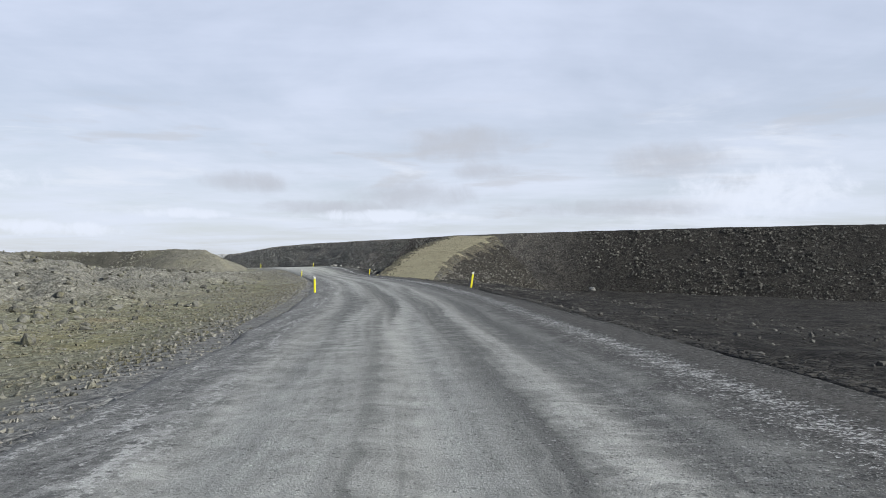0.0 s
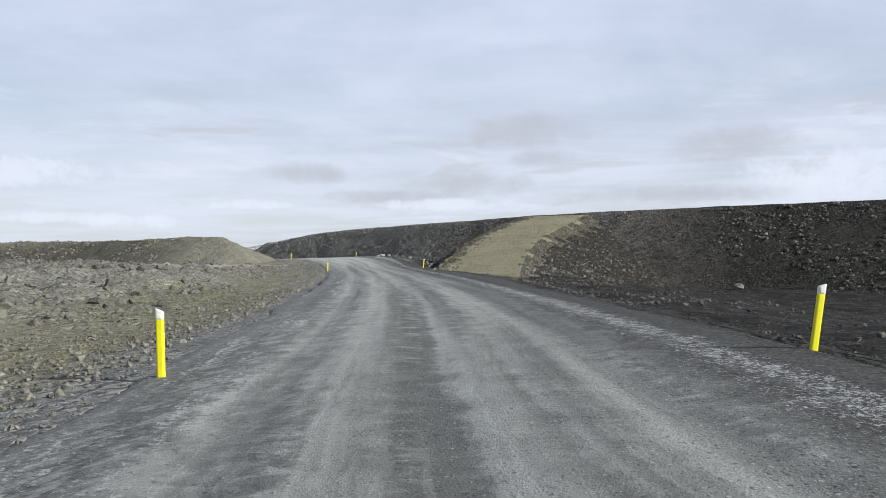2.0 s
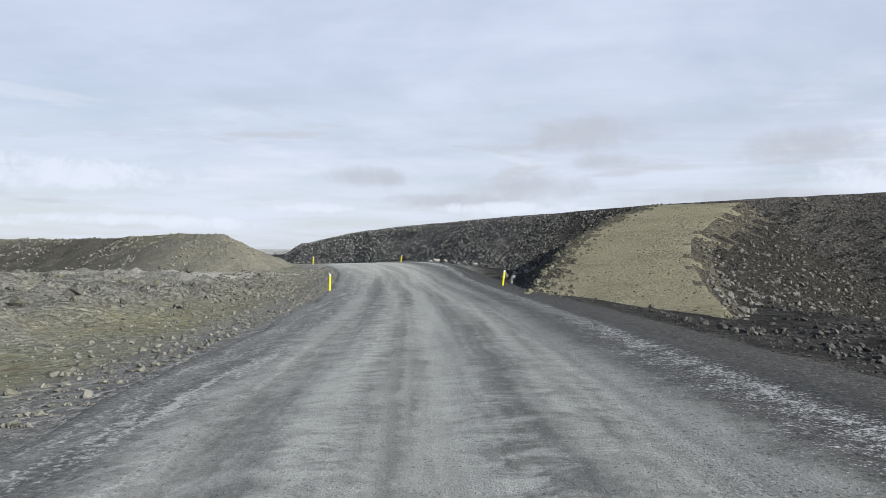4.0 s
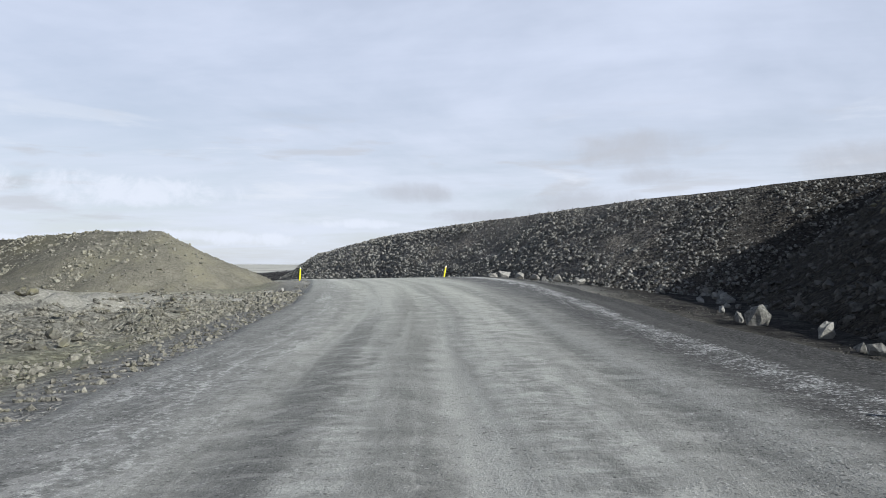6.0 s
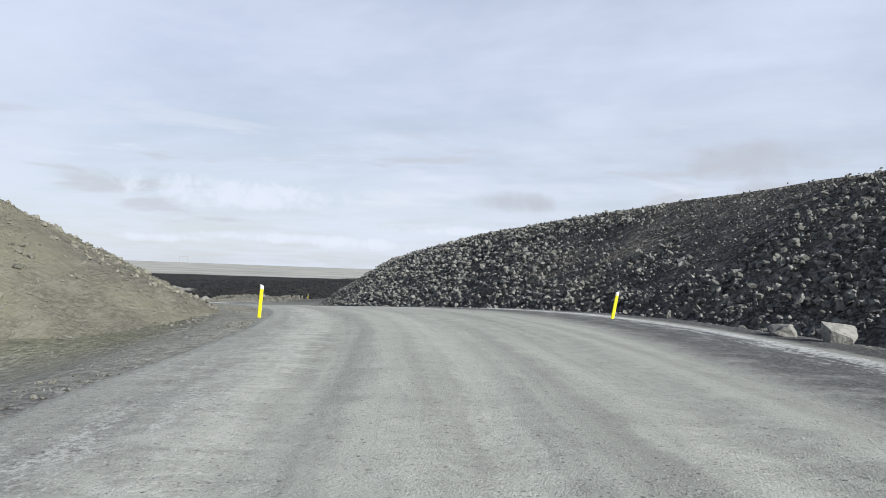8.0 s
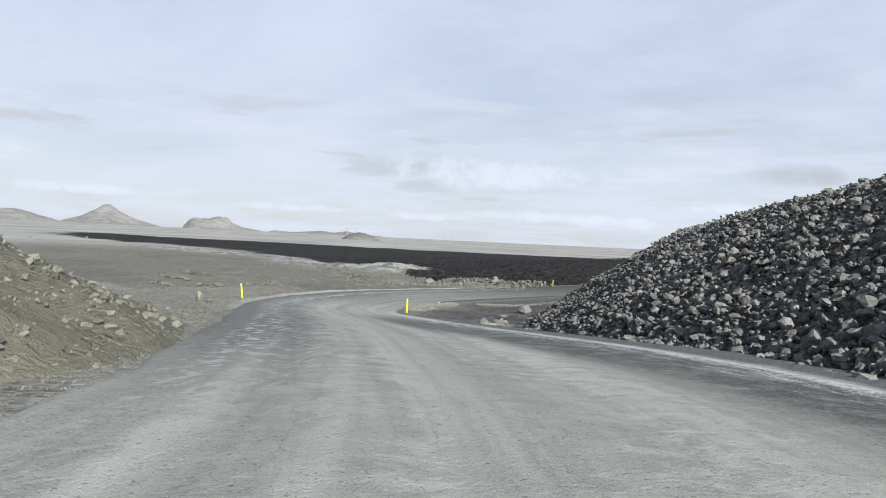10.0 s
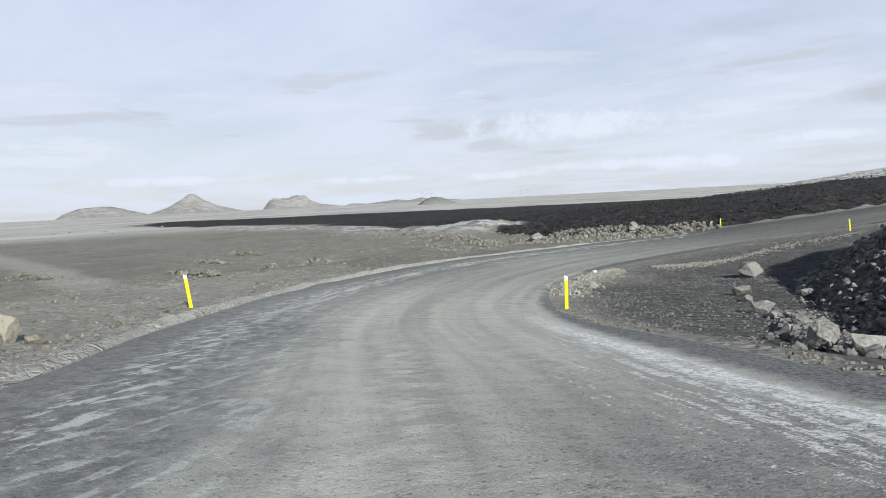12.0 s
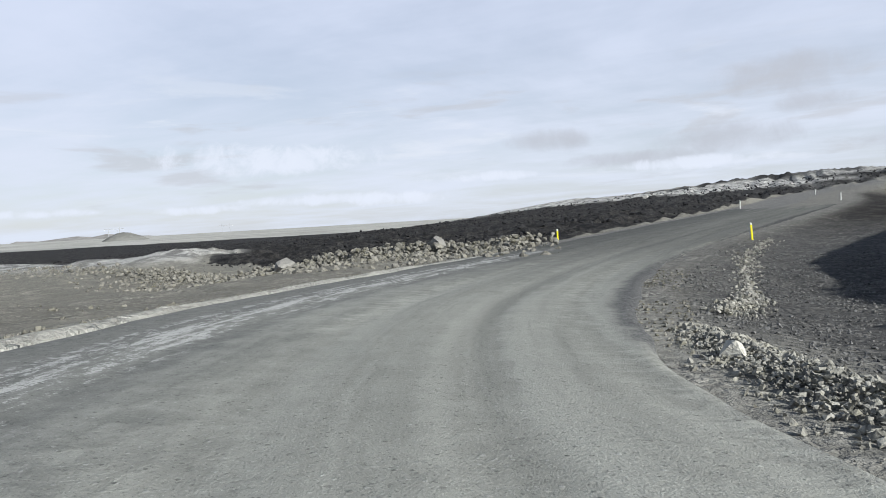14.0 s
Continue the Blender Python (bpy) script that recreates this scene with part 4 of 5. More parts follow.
def on_ramp(s, t):
    """s: 0 at the road to 1 at the top; t: 0 left edge to 1 right edge; beyond that the flanks."""
    u = np.clip(s, 0, 1) * 6
    left = np.stack([np.interp(u, range(7), [p[c] for p in RAMP_L]) for c in range(3)], -1)
    right = np.stack([np.interp(u, range(7), [p[c] for p in RAMP_R]) for c in range(3)], -1)
    tt = np.clip(t, 0, 1)[..., None]
    p = left * (1 - tt) + right * tt
    way = (right - left)[..., :2]
    way = way / np.linalg.norm(way, axis=-1)[..., None]
    beyond = np.where(t < 0, t, np.where(t > 1, t - 1, 0))
    lean = np.where(t < 0, math.tan(radians(37)), math.tan(radians(25)))
    reach = np.where(t < 0, p[..., 2] + 1.5, p[..., 2] + 4.2) / lean
    p[..., :2] += way * (beyond * reach)[..., None]
    p[..., 2] -= np.abs(beyond) * reach * lean
    x, y = p[..., 0], p[..., 1]
    rough = np.where(np.abs(beyond) > 0.02, 0.5, 0.12)
    p[..., 2] += rough * (fractal(x, y, 2.6, 3, 6) - 0.5)
    return p


def ramp():
    s, t = np.meshgrid(np.linspace(0, 1, 90), np.r_[np.linspace(-1, 0, 22), np.linspace(0.06, 0.94, 16), np.linspace(1, 2, 22)], indexing="ij")
    p = on_ramp(s, t)
    me = mesh_from("ramp", p.reshape(-1, 3), sheet_faces(*s.shape)[:, ::-1], RAMP)
    me.materials.append(FLANK)
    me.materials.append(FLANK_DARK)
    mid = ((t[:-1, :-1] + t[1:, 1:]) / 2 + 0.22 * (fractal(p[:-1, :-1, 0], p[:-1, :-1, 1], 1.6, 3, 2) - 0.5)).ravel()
    # the left flank takes the dark slope too, its shade put into the colour
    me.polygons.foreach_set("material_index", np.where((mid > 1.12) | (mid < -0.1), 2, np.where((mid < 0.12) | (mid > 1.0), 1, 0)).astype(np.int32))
    return tagged(new("ramp", me), "pale compacted fill ramp leading onto the embankment", "ramp", kind="structure")


RAMP_OB = ramp()

# ---- tan earth mound with a long tail ----
SPINE = [(-210, 146, 2.2), (-140, 140, 2.6), (-83, 136, 2.7), (-61, 131, 2.6), (-55, 129.5, 2.75), (-49.5, 128.2, 3.05), (-42.3, 126.6, 3.0)]
SPINE_P = resample(SPINE, 0.6)[1]


BRANCH_P = resample([(-44, 128, 2.6), (-46.5, 132, 2.0), (-49.0, 136.4, 1.6), (-52, 139.0, 1.1), (-56, 140.5, 0.1), (-59, 141.5, -1.0)], 0.6)[1]


def mound_level(x, y):
    x, y = np.asarray(x, float), np.asarray(y, float)
    shape, x, y = x.shape, x.ravel(), y.ravel()
    best, top = np.full(len(x), 1e9), np.zeros(len(x))
    for p in (*SPINE_P[::2], *BRANCH_P):
        d = np.hypot(x - p[0], y - p[1])
        near = d < best
        best[near], top[near] = d[near], p[2]
    best = best + 1.6 * (fractal(x, y, 7, 3, 4) - 0.5) + 0.5 * (fractal(x, y, 2, 2, 1) - 0.5)
    z = top - 0.475 * np.maximum(best - 0.6, 0) - 0.06 * ease(best, 0, 2)
    gully = np.abs(fractal(x, y, 4.5, 3, 6, 0.6) - 0.5) * 2
    return (z + 0.4 * (fractal(x, y, 3.0, 4, 2, 0.6) - 0.5) + 0.55 * (gully - 0.25) * ease(best, 0.3, 2)).reshape(shape)


def mound():
    gx, gy = np.meshgrid(np.r_[np.arange(-212, -80, 1.2), np.arange(-80, -27, 0.4)], np.arange(104, 180, 0.5))
    z = mound_level(gx, gy)
    keep = (z > levels(gx, gy) - 0.9).ravel()
    faces = sheet_faces(*gx.shape)
    faces = faces[keep[faces].all(1)]
    used = np.unique(faces)
    remap = np.zeros(gx.size, int)
    remap[used] = np.arange(len(used))
    me = mesh_from("mound", np.stack((gx, gy, z), -1).reshape(-1, 3)[used], remap[faces], MOUND)
    tail = (ease(gx, -43, -58) * ease(gy, 135, 130)).ravel()[used]
    me.attributes.new("grey", "FLOAT", "POINT").data.foreach_set("value", np.ascontiguousarray(tail, np.float32))
    return tagged(new("mound", me), "tan earth mound ending beside the road", "mound", kind="structure")


MOUND_OB = mound()


def top_level(x, y):
    return np.maximum(levels(x, y), mound_level(x, y))

# ---- distant hills ----


def hill(name, bearing, dist, profile, depth, label, rough=0.1, material=HILL):
    """A far hill: profile rows are (degrees from its bearing, height in metres)."""
    u = np.linspace(profile[0][0], profile[-1][0], 90)
    h = np.interp(u, [p[0] for p in profile], [p[1] for p in profile])
    v = np.linspace(-1, 1, 31)
    uu, vv = np.meshgrid(u, v, indexing="ij")
    b = np.radians(bearing) - np.radians(uu)
    r = dist + vv * depth
    x, y = -50 - np.sin(b) * r, 150 + np.cos(b) * r
    shape = np.interp(np.abs(vv), [0, 0.15, 0.5, 1], [1, 0.9, 0.42, -0.1])
    z = h[:, None] * shape * (1 + rough * 3 * (fractal(x, y, dist * 0.03, 4, 3) - 0.5)) - 8 * np.abs(vv) + rough * 25 * (fractal(x, y, dist * 0.012, 3, 5) - 0.5) * ease(h, 4, 30)[:, None]
    me = mesh_from(name, np.stack((x, y, z), -1).reshape(-1, 3), sheet_faces(*uu.shape), material)
    return tagged(new(name, me), label, "hill", kind="structure")


hill("hill", 67.6, 3600, [(-3.6, -4), (-2.6, 22), (-1.6, 42), (-0.8, 72), (-0.25, 98), (0, 102), (0.3, 97), (0.9, 66), (1.9, 40), (3.2, 16), (4.6, -4)], 420, "conical bare grey hill on the horizon", 0.12)
hill("hill", 74.3, 3700, [(-2.8, -4), (-2.0, 30), (-1.0, 52), (0, 58), (1.0, 56), (2.0, 44), (3.0, 26), (4.4, -4)], 420, "low rounded bare grey hill on the horizon", 0.09)
hill("hill", 59.9, 3500, [(-2.6, -4), (-2.3, 18), (-1.9, 46), (-1.6, 56), (-1.0, 57), (-0.9, 61), (-0.4, 60), (-0.25, 67), (0.2, 69), (0.45, 63), (0.9, 64), (1.15, 44), (2.0, 22), (3.2, 12), (4.2, -4)], 300, "flat-topped bare grey mesa on the horizon", 0.15)
hill("hill", 53.0, 3300, [(-3.5, -4), (-2.5, 14), (-1.2, 10), (0, 16), (1.2, 22), (2.2, 16), (3.2, 26), (4.6, 14), (6, 10), (8, -4)], 300, "low broken grey ridge on the horizon", 0.1)
hill("hill", 48.8, 1350, [(-1.6, -6), (-1.0, 3), (-0.4, 9), (0, 10.5), (0.5, 9), (1.2, 3), (2.0, -6)], 60, "small dark cinder cone on the plain", 0.03, CONE)

# ---- rocks ----


def rock_shape(seed, corners, fine=0):
    """An angular broken stone about 1 m across with that many corners; fine: edges cut once more and chipped."""
    bm = bmesh.new()
    rnd = random.Random(seed)
    for k in range(corners):
        u, turn = 1 - 2 * (k + rnd.uniform(0.2, 0.8)) / corners, k * 2.4 + rnd.uniform(-0.7, 0.7)
        flat, reach = math.sqrt(max(0.0, 1 - u * u)), rnd.uniform(0.38, 0.6)
        bm.verts.new((reach * flat * math.cos(turn), reach * flat * math.sin(turn), reach * u))
    made = bmesh.ops.convex_hull(bm, input=list(bm.verts))
    inner = [v for v in {*made["geom_interior"], *made["geom_unused"]} if isinstance(v, bmesh.types.BMVert)]
    bmesh.ops.delete(bm, geom=inner, context="VERTS")
    if fine:
        bmesh.ops.subdivide_edges(bm, edges=list(bm.edges), cuts=fine, use_grid_fill=True)
        bmesh.ops.triangulate(bm, faces=list(bm.faces))
        for v in bm.verts:
            v.co *= 1 + 0.16 * (noise.fractal(v.co * 2.6 + Vector((seed, 0, 0)), 1.0, 2.0, 3))
            v.co += Vector((rnd.uniform(-1, 1), rnd.uniform(-1, 1), rnd.uniform(-1, 1))) * 0.012
    stretch = (rnd.uniform(0.85, 1.3), rnd.uniform(0.75, 1.1), rnd.uniform(0.55, 0.9))
    for v in bm.verts:
        v.co = Vector([a * b for a, b in zip(v.co, stretch)])
    bmesh.ops.recalc_face_normals(bm, faces=list(bm.faces))
    bm.verts.index_update()
    verts = np.array([v.co[:] for v in bm.verts])
    faces = np.array([[v.index for v in f.verts] for f in bm.faces])
    bm.free()
    return verts, faces


CHIP = [rock_shape(90 + k, 5) for k in range(7)]
SMALL = [rock_shape(k, 7) for k in range(7)]
MIDDLE = [rock_shape(30 + k, 9) for k in range(7)]
LARGE = [rock_shape(50 + k, 14) for k in range(7)]
BROKEN = [rock_shape(70 + k, 13, 2) for k in range(7)]


def turns(n, rnd):
    q = rnd.normal(size=(n, 4))
    q /= np.linalg.norm(q, axis=1)[:, None]
    a, b, c, d = q.T
    return np.stack((np.stack((1 - 2 * (c * c + d * d), 2 * (b * c - a * d), 2 * (b * d + a * c)), -1),
                     np.stack((2 * (b * c + a * d), 1 - 2 * (b * b + d * d), 2 * (c * d - a * b)), -1),
                     np.stack((2 * (b * d - a * c), 2 * (c * d + a * b), 1 - 2 * (b * b + c * c)), -1)), 1)


def scatter(name, pos, size, material, parent=None, seed=0, large_from=0.45, label="", category="rubble"):
    """Many loose stones as one piece of stuff."""
    rnd = np.random.RandomState(seed)
    pos, size = np.asarray(pos), np.asarray(size)
    vs, fs, base = [], [], 0
    pick, rot = rnd.randint(0, 7, len(pos)), turns(len(pos), rnd)
    for group, use in ((CHIP, size < 0.075), (SMALL, (size >= 0.075) & (size < min(0.14, large_from))), (MIDDLE, (size >= 0.14) & (size < large_from)), (LARGE, size >= large_from)):
        for k in range(7):
            sel = np.where(use & (pick == k))[0]
            if not len(sel):
                continue
            v, f = group[k]
            p = np.einsum("nij,vj->nvi", rot[sel], v) * size[sel, None, None]
            p[..., 2] *= 0.85
            p += pos[sel, None, :]
            vs.append(p.reshape(-1, 3))
            fs.append((f[None] + (np.arange(len(sel)) * len(v))[:, None, None]).reshape(-1, 3) + base)
            base += p.shape[0] * p.shape[1]
    ob = new(name, mesh_from(name, np.concatenate(vs), np.concatenate(fs), material, False))
    if parent:
        ob.parent = parent
        ob["kind"] = "stuff"
    else:
        tagged(ob, label, category, kind="stuff")
    return ob


def sizes(n, lo, hi, rnd, power=2.2):
    return lo + (hi - lo) * rnd.rand(n) ** power


rnd = np.random.RandomState(4)
# slope of the embankment near the road: index range of the crest
s_of = {y: int(np.argmin(np.abs(CREST_P[:, 1] - y) + (CREST_P[:, 0] > 60) * 1e3)) for y in (100, 122, 172, 185)}


def on_bank(n, a, b, lo, hi, power, foot=1.0, seed=0, top=0.0, gaps=0.42, long=1.0):
    r = np.random.RandomState(seed)
    i = r.randint(a, b, n)
    v = top + (1 - top) * r.rand(n) ** foot * 0.97
    bare = fractal((CREST_S[i] + 3 * v) / long, v * 9, 4.5, 3, seed) < gaps
    i, v = i[~bare], v[~bare]
    n = len(i)
    x, y, z = bank_point(i, v)
    x, y = x + r.uniform(-0.4, 0.4, n), y + r.uniform(-0.4, 0.4, n)
    land = levels(x, y)
    near, side = beside(x, y)
    ok = (z > land - 0.22) & (side > BAND_D[near] + 0.9)
    x, y, z, n = x[ok], y[ok], np.maximum(z, land - 0.03)[ok], ok.sum()
    s = sizes(n, lo, hi, r, power) * np.interp(x, [-40, -24, -10], [1.08, 0.85, 0.7])
    return np.stack((x, y, z + s * r.uniform(0.05, 0.33, n)), 1), s


NEAR_A, NEAR_B = s_of[122], s_of[185]
p, s = on_bank(43000, NEAR_A, NEAR_B, 0.095, 0.38, 2.3, 0.85, 11, 0.02, 0.41)
scatter("rubble", p, s, ROCK, BANK_OB, 1, 0.3)
p, s = on_bank(23000, NEAR_A, NEAR_B, 0.085, 0.22, 1.6, 0.9, 13, 0.0, 0.3)
scatter("rubble", p, s, CHIPS, BANK_OB, 3, 9)
p, s = on_bank(8000, s_of[185] - 50, NEAR_B, 0.12, 0.28, 1.8, 0.9, 17, 0.06, 0.2)
scatter("rubble", p, s, CHIPS, BANK_OB, 4, 9)
FAR_A = s_of[100] - 60
p, s = on_bank(17000, FAR_A, NEAR_A, 0.11, 0.42, 2.6, 0.9, 12, 0.03, 0.38)
scatter("rubble", p, s, DARK_ROCK, BANK_OB, 2, 0.36)
p, s = on_bank(9000, FAR_A, NEAR_A, 0.18, 0.66, 2.4, 1.15, 15, 0.03, 0.44, 1.5)
scatter("rubble", p, s, BROWN_ROCK, BANK_OB, 8, 0.36)

# single blocks along the foot of the embankment
BLOCKS = [bpy.data.meshes.new(f"rock_{k}") for k in range(7)]
for me, (v, f) in zip(BLOCKS, BROKEN):
    me.from_pydata(v.tolist(), [], f.tolist())
    me.materials.append(ROCK_OBJ)


def block(x, y, z, size, rnd, parent=None, name="rock", squash=0.85, meshes=BLOCKS):
    ob = new(name, meshes[rnd.randint(0, 7)])
    ob.matrix_world = pose(x, y, z, rnd.uniform(0, 360), rnd.uniform(0, 360), rnd.uniform(0, 360)) @ Matrix.Diagonal((size, size * rnd.uniform(0.8, 1.1), size * squash, 1))
    if parent:
        ob.parent = parent
    return ob


r = np.random.RandomState(21)
count = 0
while count < 280:
    i = r.randint(NEAR_A + 6, s_of[172])
    v = 0.97 - 0.5 * r.rand() ** 2.0
    x, y, z = (float(c) for c in bank_point(i, v))
    land = float(levels(x, y))
    near, side = beside(np.array([x]), np.array([y]))
    if z < land - 0.25 or side[0] < BAND_D[near[0]] + 1.0:
        continue
    z = max(z, land)
    size = (0.2 + 0.3 * r.rand() ** 2.2 * (0.5 + 0.6 * v)) * (1.12 if x < -30 else 0.95)
    block(x, y, z + size * 0.18, size, r, BANK_OB)
    count += 1

# rubble on the ramp's flanks
r = np.random.RandomState(31)
n = 3600
s_, t_ = r.rand(n) * 0.93, 0.25 - 1.25 * r.rand(n) ** 0.8
pp = on_ramp(s_, t_)
ok = pp[:, 2] > levels(pp[:, 0], pp[:, 1]) - 0.1
sz = sizes(n, 0.07, 0.38, r, 2.6)
pp[:, 2] += sz * 0.1
# stones low on the left flank use darker rock as painted shade
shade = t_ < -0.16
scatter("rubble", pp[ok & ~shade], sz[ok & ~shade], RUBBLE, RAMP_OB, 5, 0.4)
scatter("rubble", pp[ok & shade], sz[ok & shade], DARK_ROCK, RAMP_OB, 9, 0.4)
n = 4200
s_, t_ = r.rand(n) * 0.95, 1.0 + r.rand(n) ** 0.8
pp = on_ramp(s_, t_)
sz = sizes(n, 0.08, 0.42, r, 2.6)
pp[:, 2] += sz * 0.1
ok = pp[:, 2] > levels(pp[:, 0], pp[:, 1]) - 0.1
scatter("rubble", pp[ok], sz[ok], BROWN_ROCK, RAMP_OB, 6, 0.4)
# pale chips on the ramp itself
n = 900
pp = on_ramp(r.rand(n), r.rand(n) * 0.98)
scatter("gravel", pp, sizes(n, 0.05, 0.16, r, 2), RUBBLE, RAMP_OB, 7, 9)
# blocks along the ramp's left foot
for k in range(26):
    s0 = 0.30 + 0.5 * r.rand()
    x, y, z = on_ramp(np.array([s0]), np.array([-0.95]))[0]
    z = max(z, float(levels(x, y)))
    size = 0.25 + 0.4 * r.rand() ** 1.5
    block(float(x) + r.uniform(-0.5, 0.5), float(y), z + size * 0.2, size, r, RAMP_OB)


def along_road(n, y0, y1, d0, d1, r, power=1.0, side=1):
    """Places beside the road, between two distances from its middle."""
    i0, i1 = np.searchsorted(ROAD_S, [np.interp(v, ROAD_P[:, 1], ROAD_S) for v in (y0, y1)])
    i = r.randint(i0, i1, n)
    u = r.rand(n) ** power
    d = -(d0 + (d1 - d0) * u) if side < 0 else d0 + ROAD_R[i] - 4.5 + (d1 - d0) * u
    x, y = ROAD_P[i, 0] + ROAD_N[i, 0] * d, ROAD_P[i, 1] + ROAD_N[i, 1] * d
    return x, y


def strew(name, n, y0, y1, d0, d1, side, lo, hi, power, material, seed, label, spread=1.0, patch=0.0, ground=top_level):
    r = np.random.RandomState(seed)
    x, y = along_road(n, y0, y1, d0, d1, r, spread, side)
    if patch:
        ok = fractal(x, y, 4.0, 3, seed) > patch
        x, y = x[ok], y[ok]
    s = sizes(len(x), lo, hi, r, power)
    return scatter(name, np.stack((x, y, ground(x, y) + s * 0.12), 1), s, material, None, seed, 0.3, label)


strew("rubble", 14500, -4, 112, 4.7, 19, -1, 0.035, 0.16, 3.0, DARK_RUBBLE, 41, "loose grey-brown stones along the road verge", 2.0)
strew("rubble", 10000, -2, 60, 5.0, 11, -1, 0.04, 0.13, 2.4, RUBBLE, 40, "loose mossy stones along the road verge", 1.3, 0.36)
strew("rubble", 9000, 18, 118, 9, 55, -1, 0.1, 0.6, 2.8, LAVA_ROCK, 42, "weathered grey lava blocks", 1.0, 0.45)
strew("gravel", 9000, -4, 120, 3.3, 5.4, -1, 0.03, 0.085, 2.0, PALE_RUBBLE, 43, "loose grey gravel on the road shoulder", 1.0, 0.4)
strew("gravel", 7000, -4, 120, 3.4, 6.0, 1, 0.03, 0.09, 2.0, DARK_ROCK, 44, "loose dark gravel on the road shoulder", 1.0, 0.4)
strew("gravel", 7500, -2, 50, 2.6, 5.2, 1, 0.022, 0.06, 2.0, LAVA_ROCK, 56, "loose grey grit beside the dust", 1.0, 0.42)
strew("rubble", 6000, -2, 100, 6.0, 32, 1, 0.05, 0.28, 3.0, DARK_ROCK, 45, "dark stones strewn on cinder ground", 1.0, 0.42)
strew("rubble", 3000, 54, 86, 5.6, 15, 1, 0.05, 0.26, 2.8, DARK_ROCK, 39, "brown rubble at the foot of the slope", 1.0, 0.45)
strew("rubble", 4500, 88, 119, 6.9, 14, -1, 0.06, 0.27, 2.8, DARK_RUBBLE, 46, "grey-brown lava blocks below the mound", 1.0, 0.46)
strew("rubble", 11000, 88, 121, 6.6, 14, -1, 0.05, 0.22, 2.6, DARK_RUBBLE, 38, "grey-brown lava blocks below the mound", 1.0, 0.46)
strew("rubble", 2600, 105, 118, 5.0, 9.6, -1, 0.06, 0.32, 2.6, DARK_RUBBLE, 58, "half-buried tan-grey lava blocks on the bench beside the road", 1.0, 0.34, lambda x, y: top_level(x, y) - 0.05)
strew("rubble", 8000, 128, 148, 5.7, 22, -1, 0.028, 0.12, 3.0, PALE_RUBBLE, 47, "grey stones on the bank beside the road", 1.0)
strew("rubble", 9000, 138, 182, 5.6, 50, -1, 0.03, 0.2, 3.0, DARK_RUBBLE, 48, "small stones on open gravelly ground", 1.6, 0.45)
strew("gravel", 5000, 146, 196, 4.9, 6.4, -1, 0.025, 0.09, 2.2, PALE_RUBBLE, 36, "pale gravel lip along the road", 1.0, 0.3)
strew("rubble", 22000, 158, 206, 5.6, 14, 1, 0.028, 0.115, 3.0, LAVA_DARK, 49, "dark stones on cinder ground inside the bend", 1.0, 0.36)
strew("gravel", 6000, 126, 190, 3.8, 5.6, 1, 0.03, 0.11, 2.0, DARK_RUBBLE, 51, "loose grey gravel on the road shoulder", 1.0, 0.4)
strew("gravel", 8000, 137, 158, 1.7, 5.0, 1, 0.018, 0.05, 2.2, DARK_RUBBLE, 57, "loose dark grit inside the dust line", 1.0, 0.4)
strew("gravel", 5000, 126, 160, 3.8, 5.2, -1, 0.03, 0.08, 2.0, PALE_RUBBLE, 52, "loose grey gravel on the road shoulder", 1.0, 0.4)


def heap(name, line, n, lo, hi, power, material, seed, label):
    """A bank of loose stones along a line of (x, y, half width, height)."""
    r = np.random.RandomState(seed)
    u = r.rand(n) * (len(line) - 1)
    x, y, half, high = (np.interp(u, range(len(line)), [q[c] for q in line]) for c in range(4))
    v = np.clip(r.normal(0, 0.5, n), -1.25, 1.25)
    turn = r.uniform(0, math.tau, n)
    x, y = x + v * half * np.cos(turn), y + v * half * np.sin(turn)
    s = sizes(n, lo, hi, r, power)
    z = levels(x, y) + high * (1 - np.abs(v)).clip(0) * (0.4 + 0.9 * vnoise(x, y, 1.4, 3)) * r.rand(n) ** 0.5 + s * 0.12
    return scatter(name, np.stack((x, y, z), 1), s, material, None, seed, 0.3, label)


def edge_line(rows):
    """Rows of (way along the road, distance to its right, half width, height) as a heap's line."""
    made = []
    for along, off, half, high in rows:
        k = int(np.searchsorted(ROAD_S, along))
        made.append((ROAD_P[k, 0] + ROAD_N[k, 0] * off, ROAD_P[k, 1] + ROAD_N[k, 1] * off, half, high))
    return made


heap("rubble", edge_line([(250, 4.0, 0.4, 0.06), (252, 4.05, 0.6, 0.18), (254.5, 4.15, 0.75, 0.28), (257, 4.3, 0.8, 0.32), (259.5, 4.45, 0.7, 0.25), (262, 4.4, 0.4, 0.08)]), 11000, 0.026, 0.118, 2.5, HEAP_STONE, 50, "low heap of pale broken stones inside the bend")
heap("rubble", edge_line([(250.5, 4.3, 0.6, 0.12), (253, 4.4, 0.75, 0.25), (256, 4.4, 0.8, 0.3), (259.5, 4.5, 0.6, 0.16)]), 200, 0.09, 0.19, 2.2, HEAP_STONE, 55, "larger pale broken stones in the heap inside the bend")
heap("rubble", [(-71.9, 181.2, 0.4, 0.1), (-71.6, 182.8, 0.7, 0.22), (-71.5, 184.6, 0.6, 0.18), (-71.6, 187.0, 0.3, 0.06), (-71.8, 192.0, 0.5, 0.06), (-71.9, 198.0, 0.7, 0.14), (-71.0, 207.0, 0.7, 0.12)], 2300, 0.03, 0.15, 2.4, HEAP_STONE, 53, "thin windrow of pale stones along the bend")
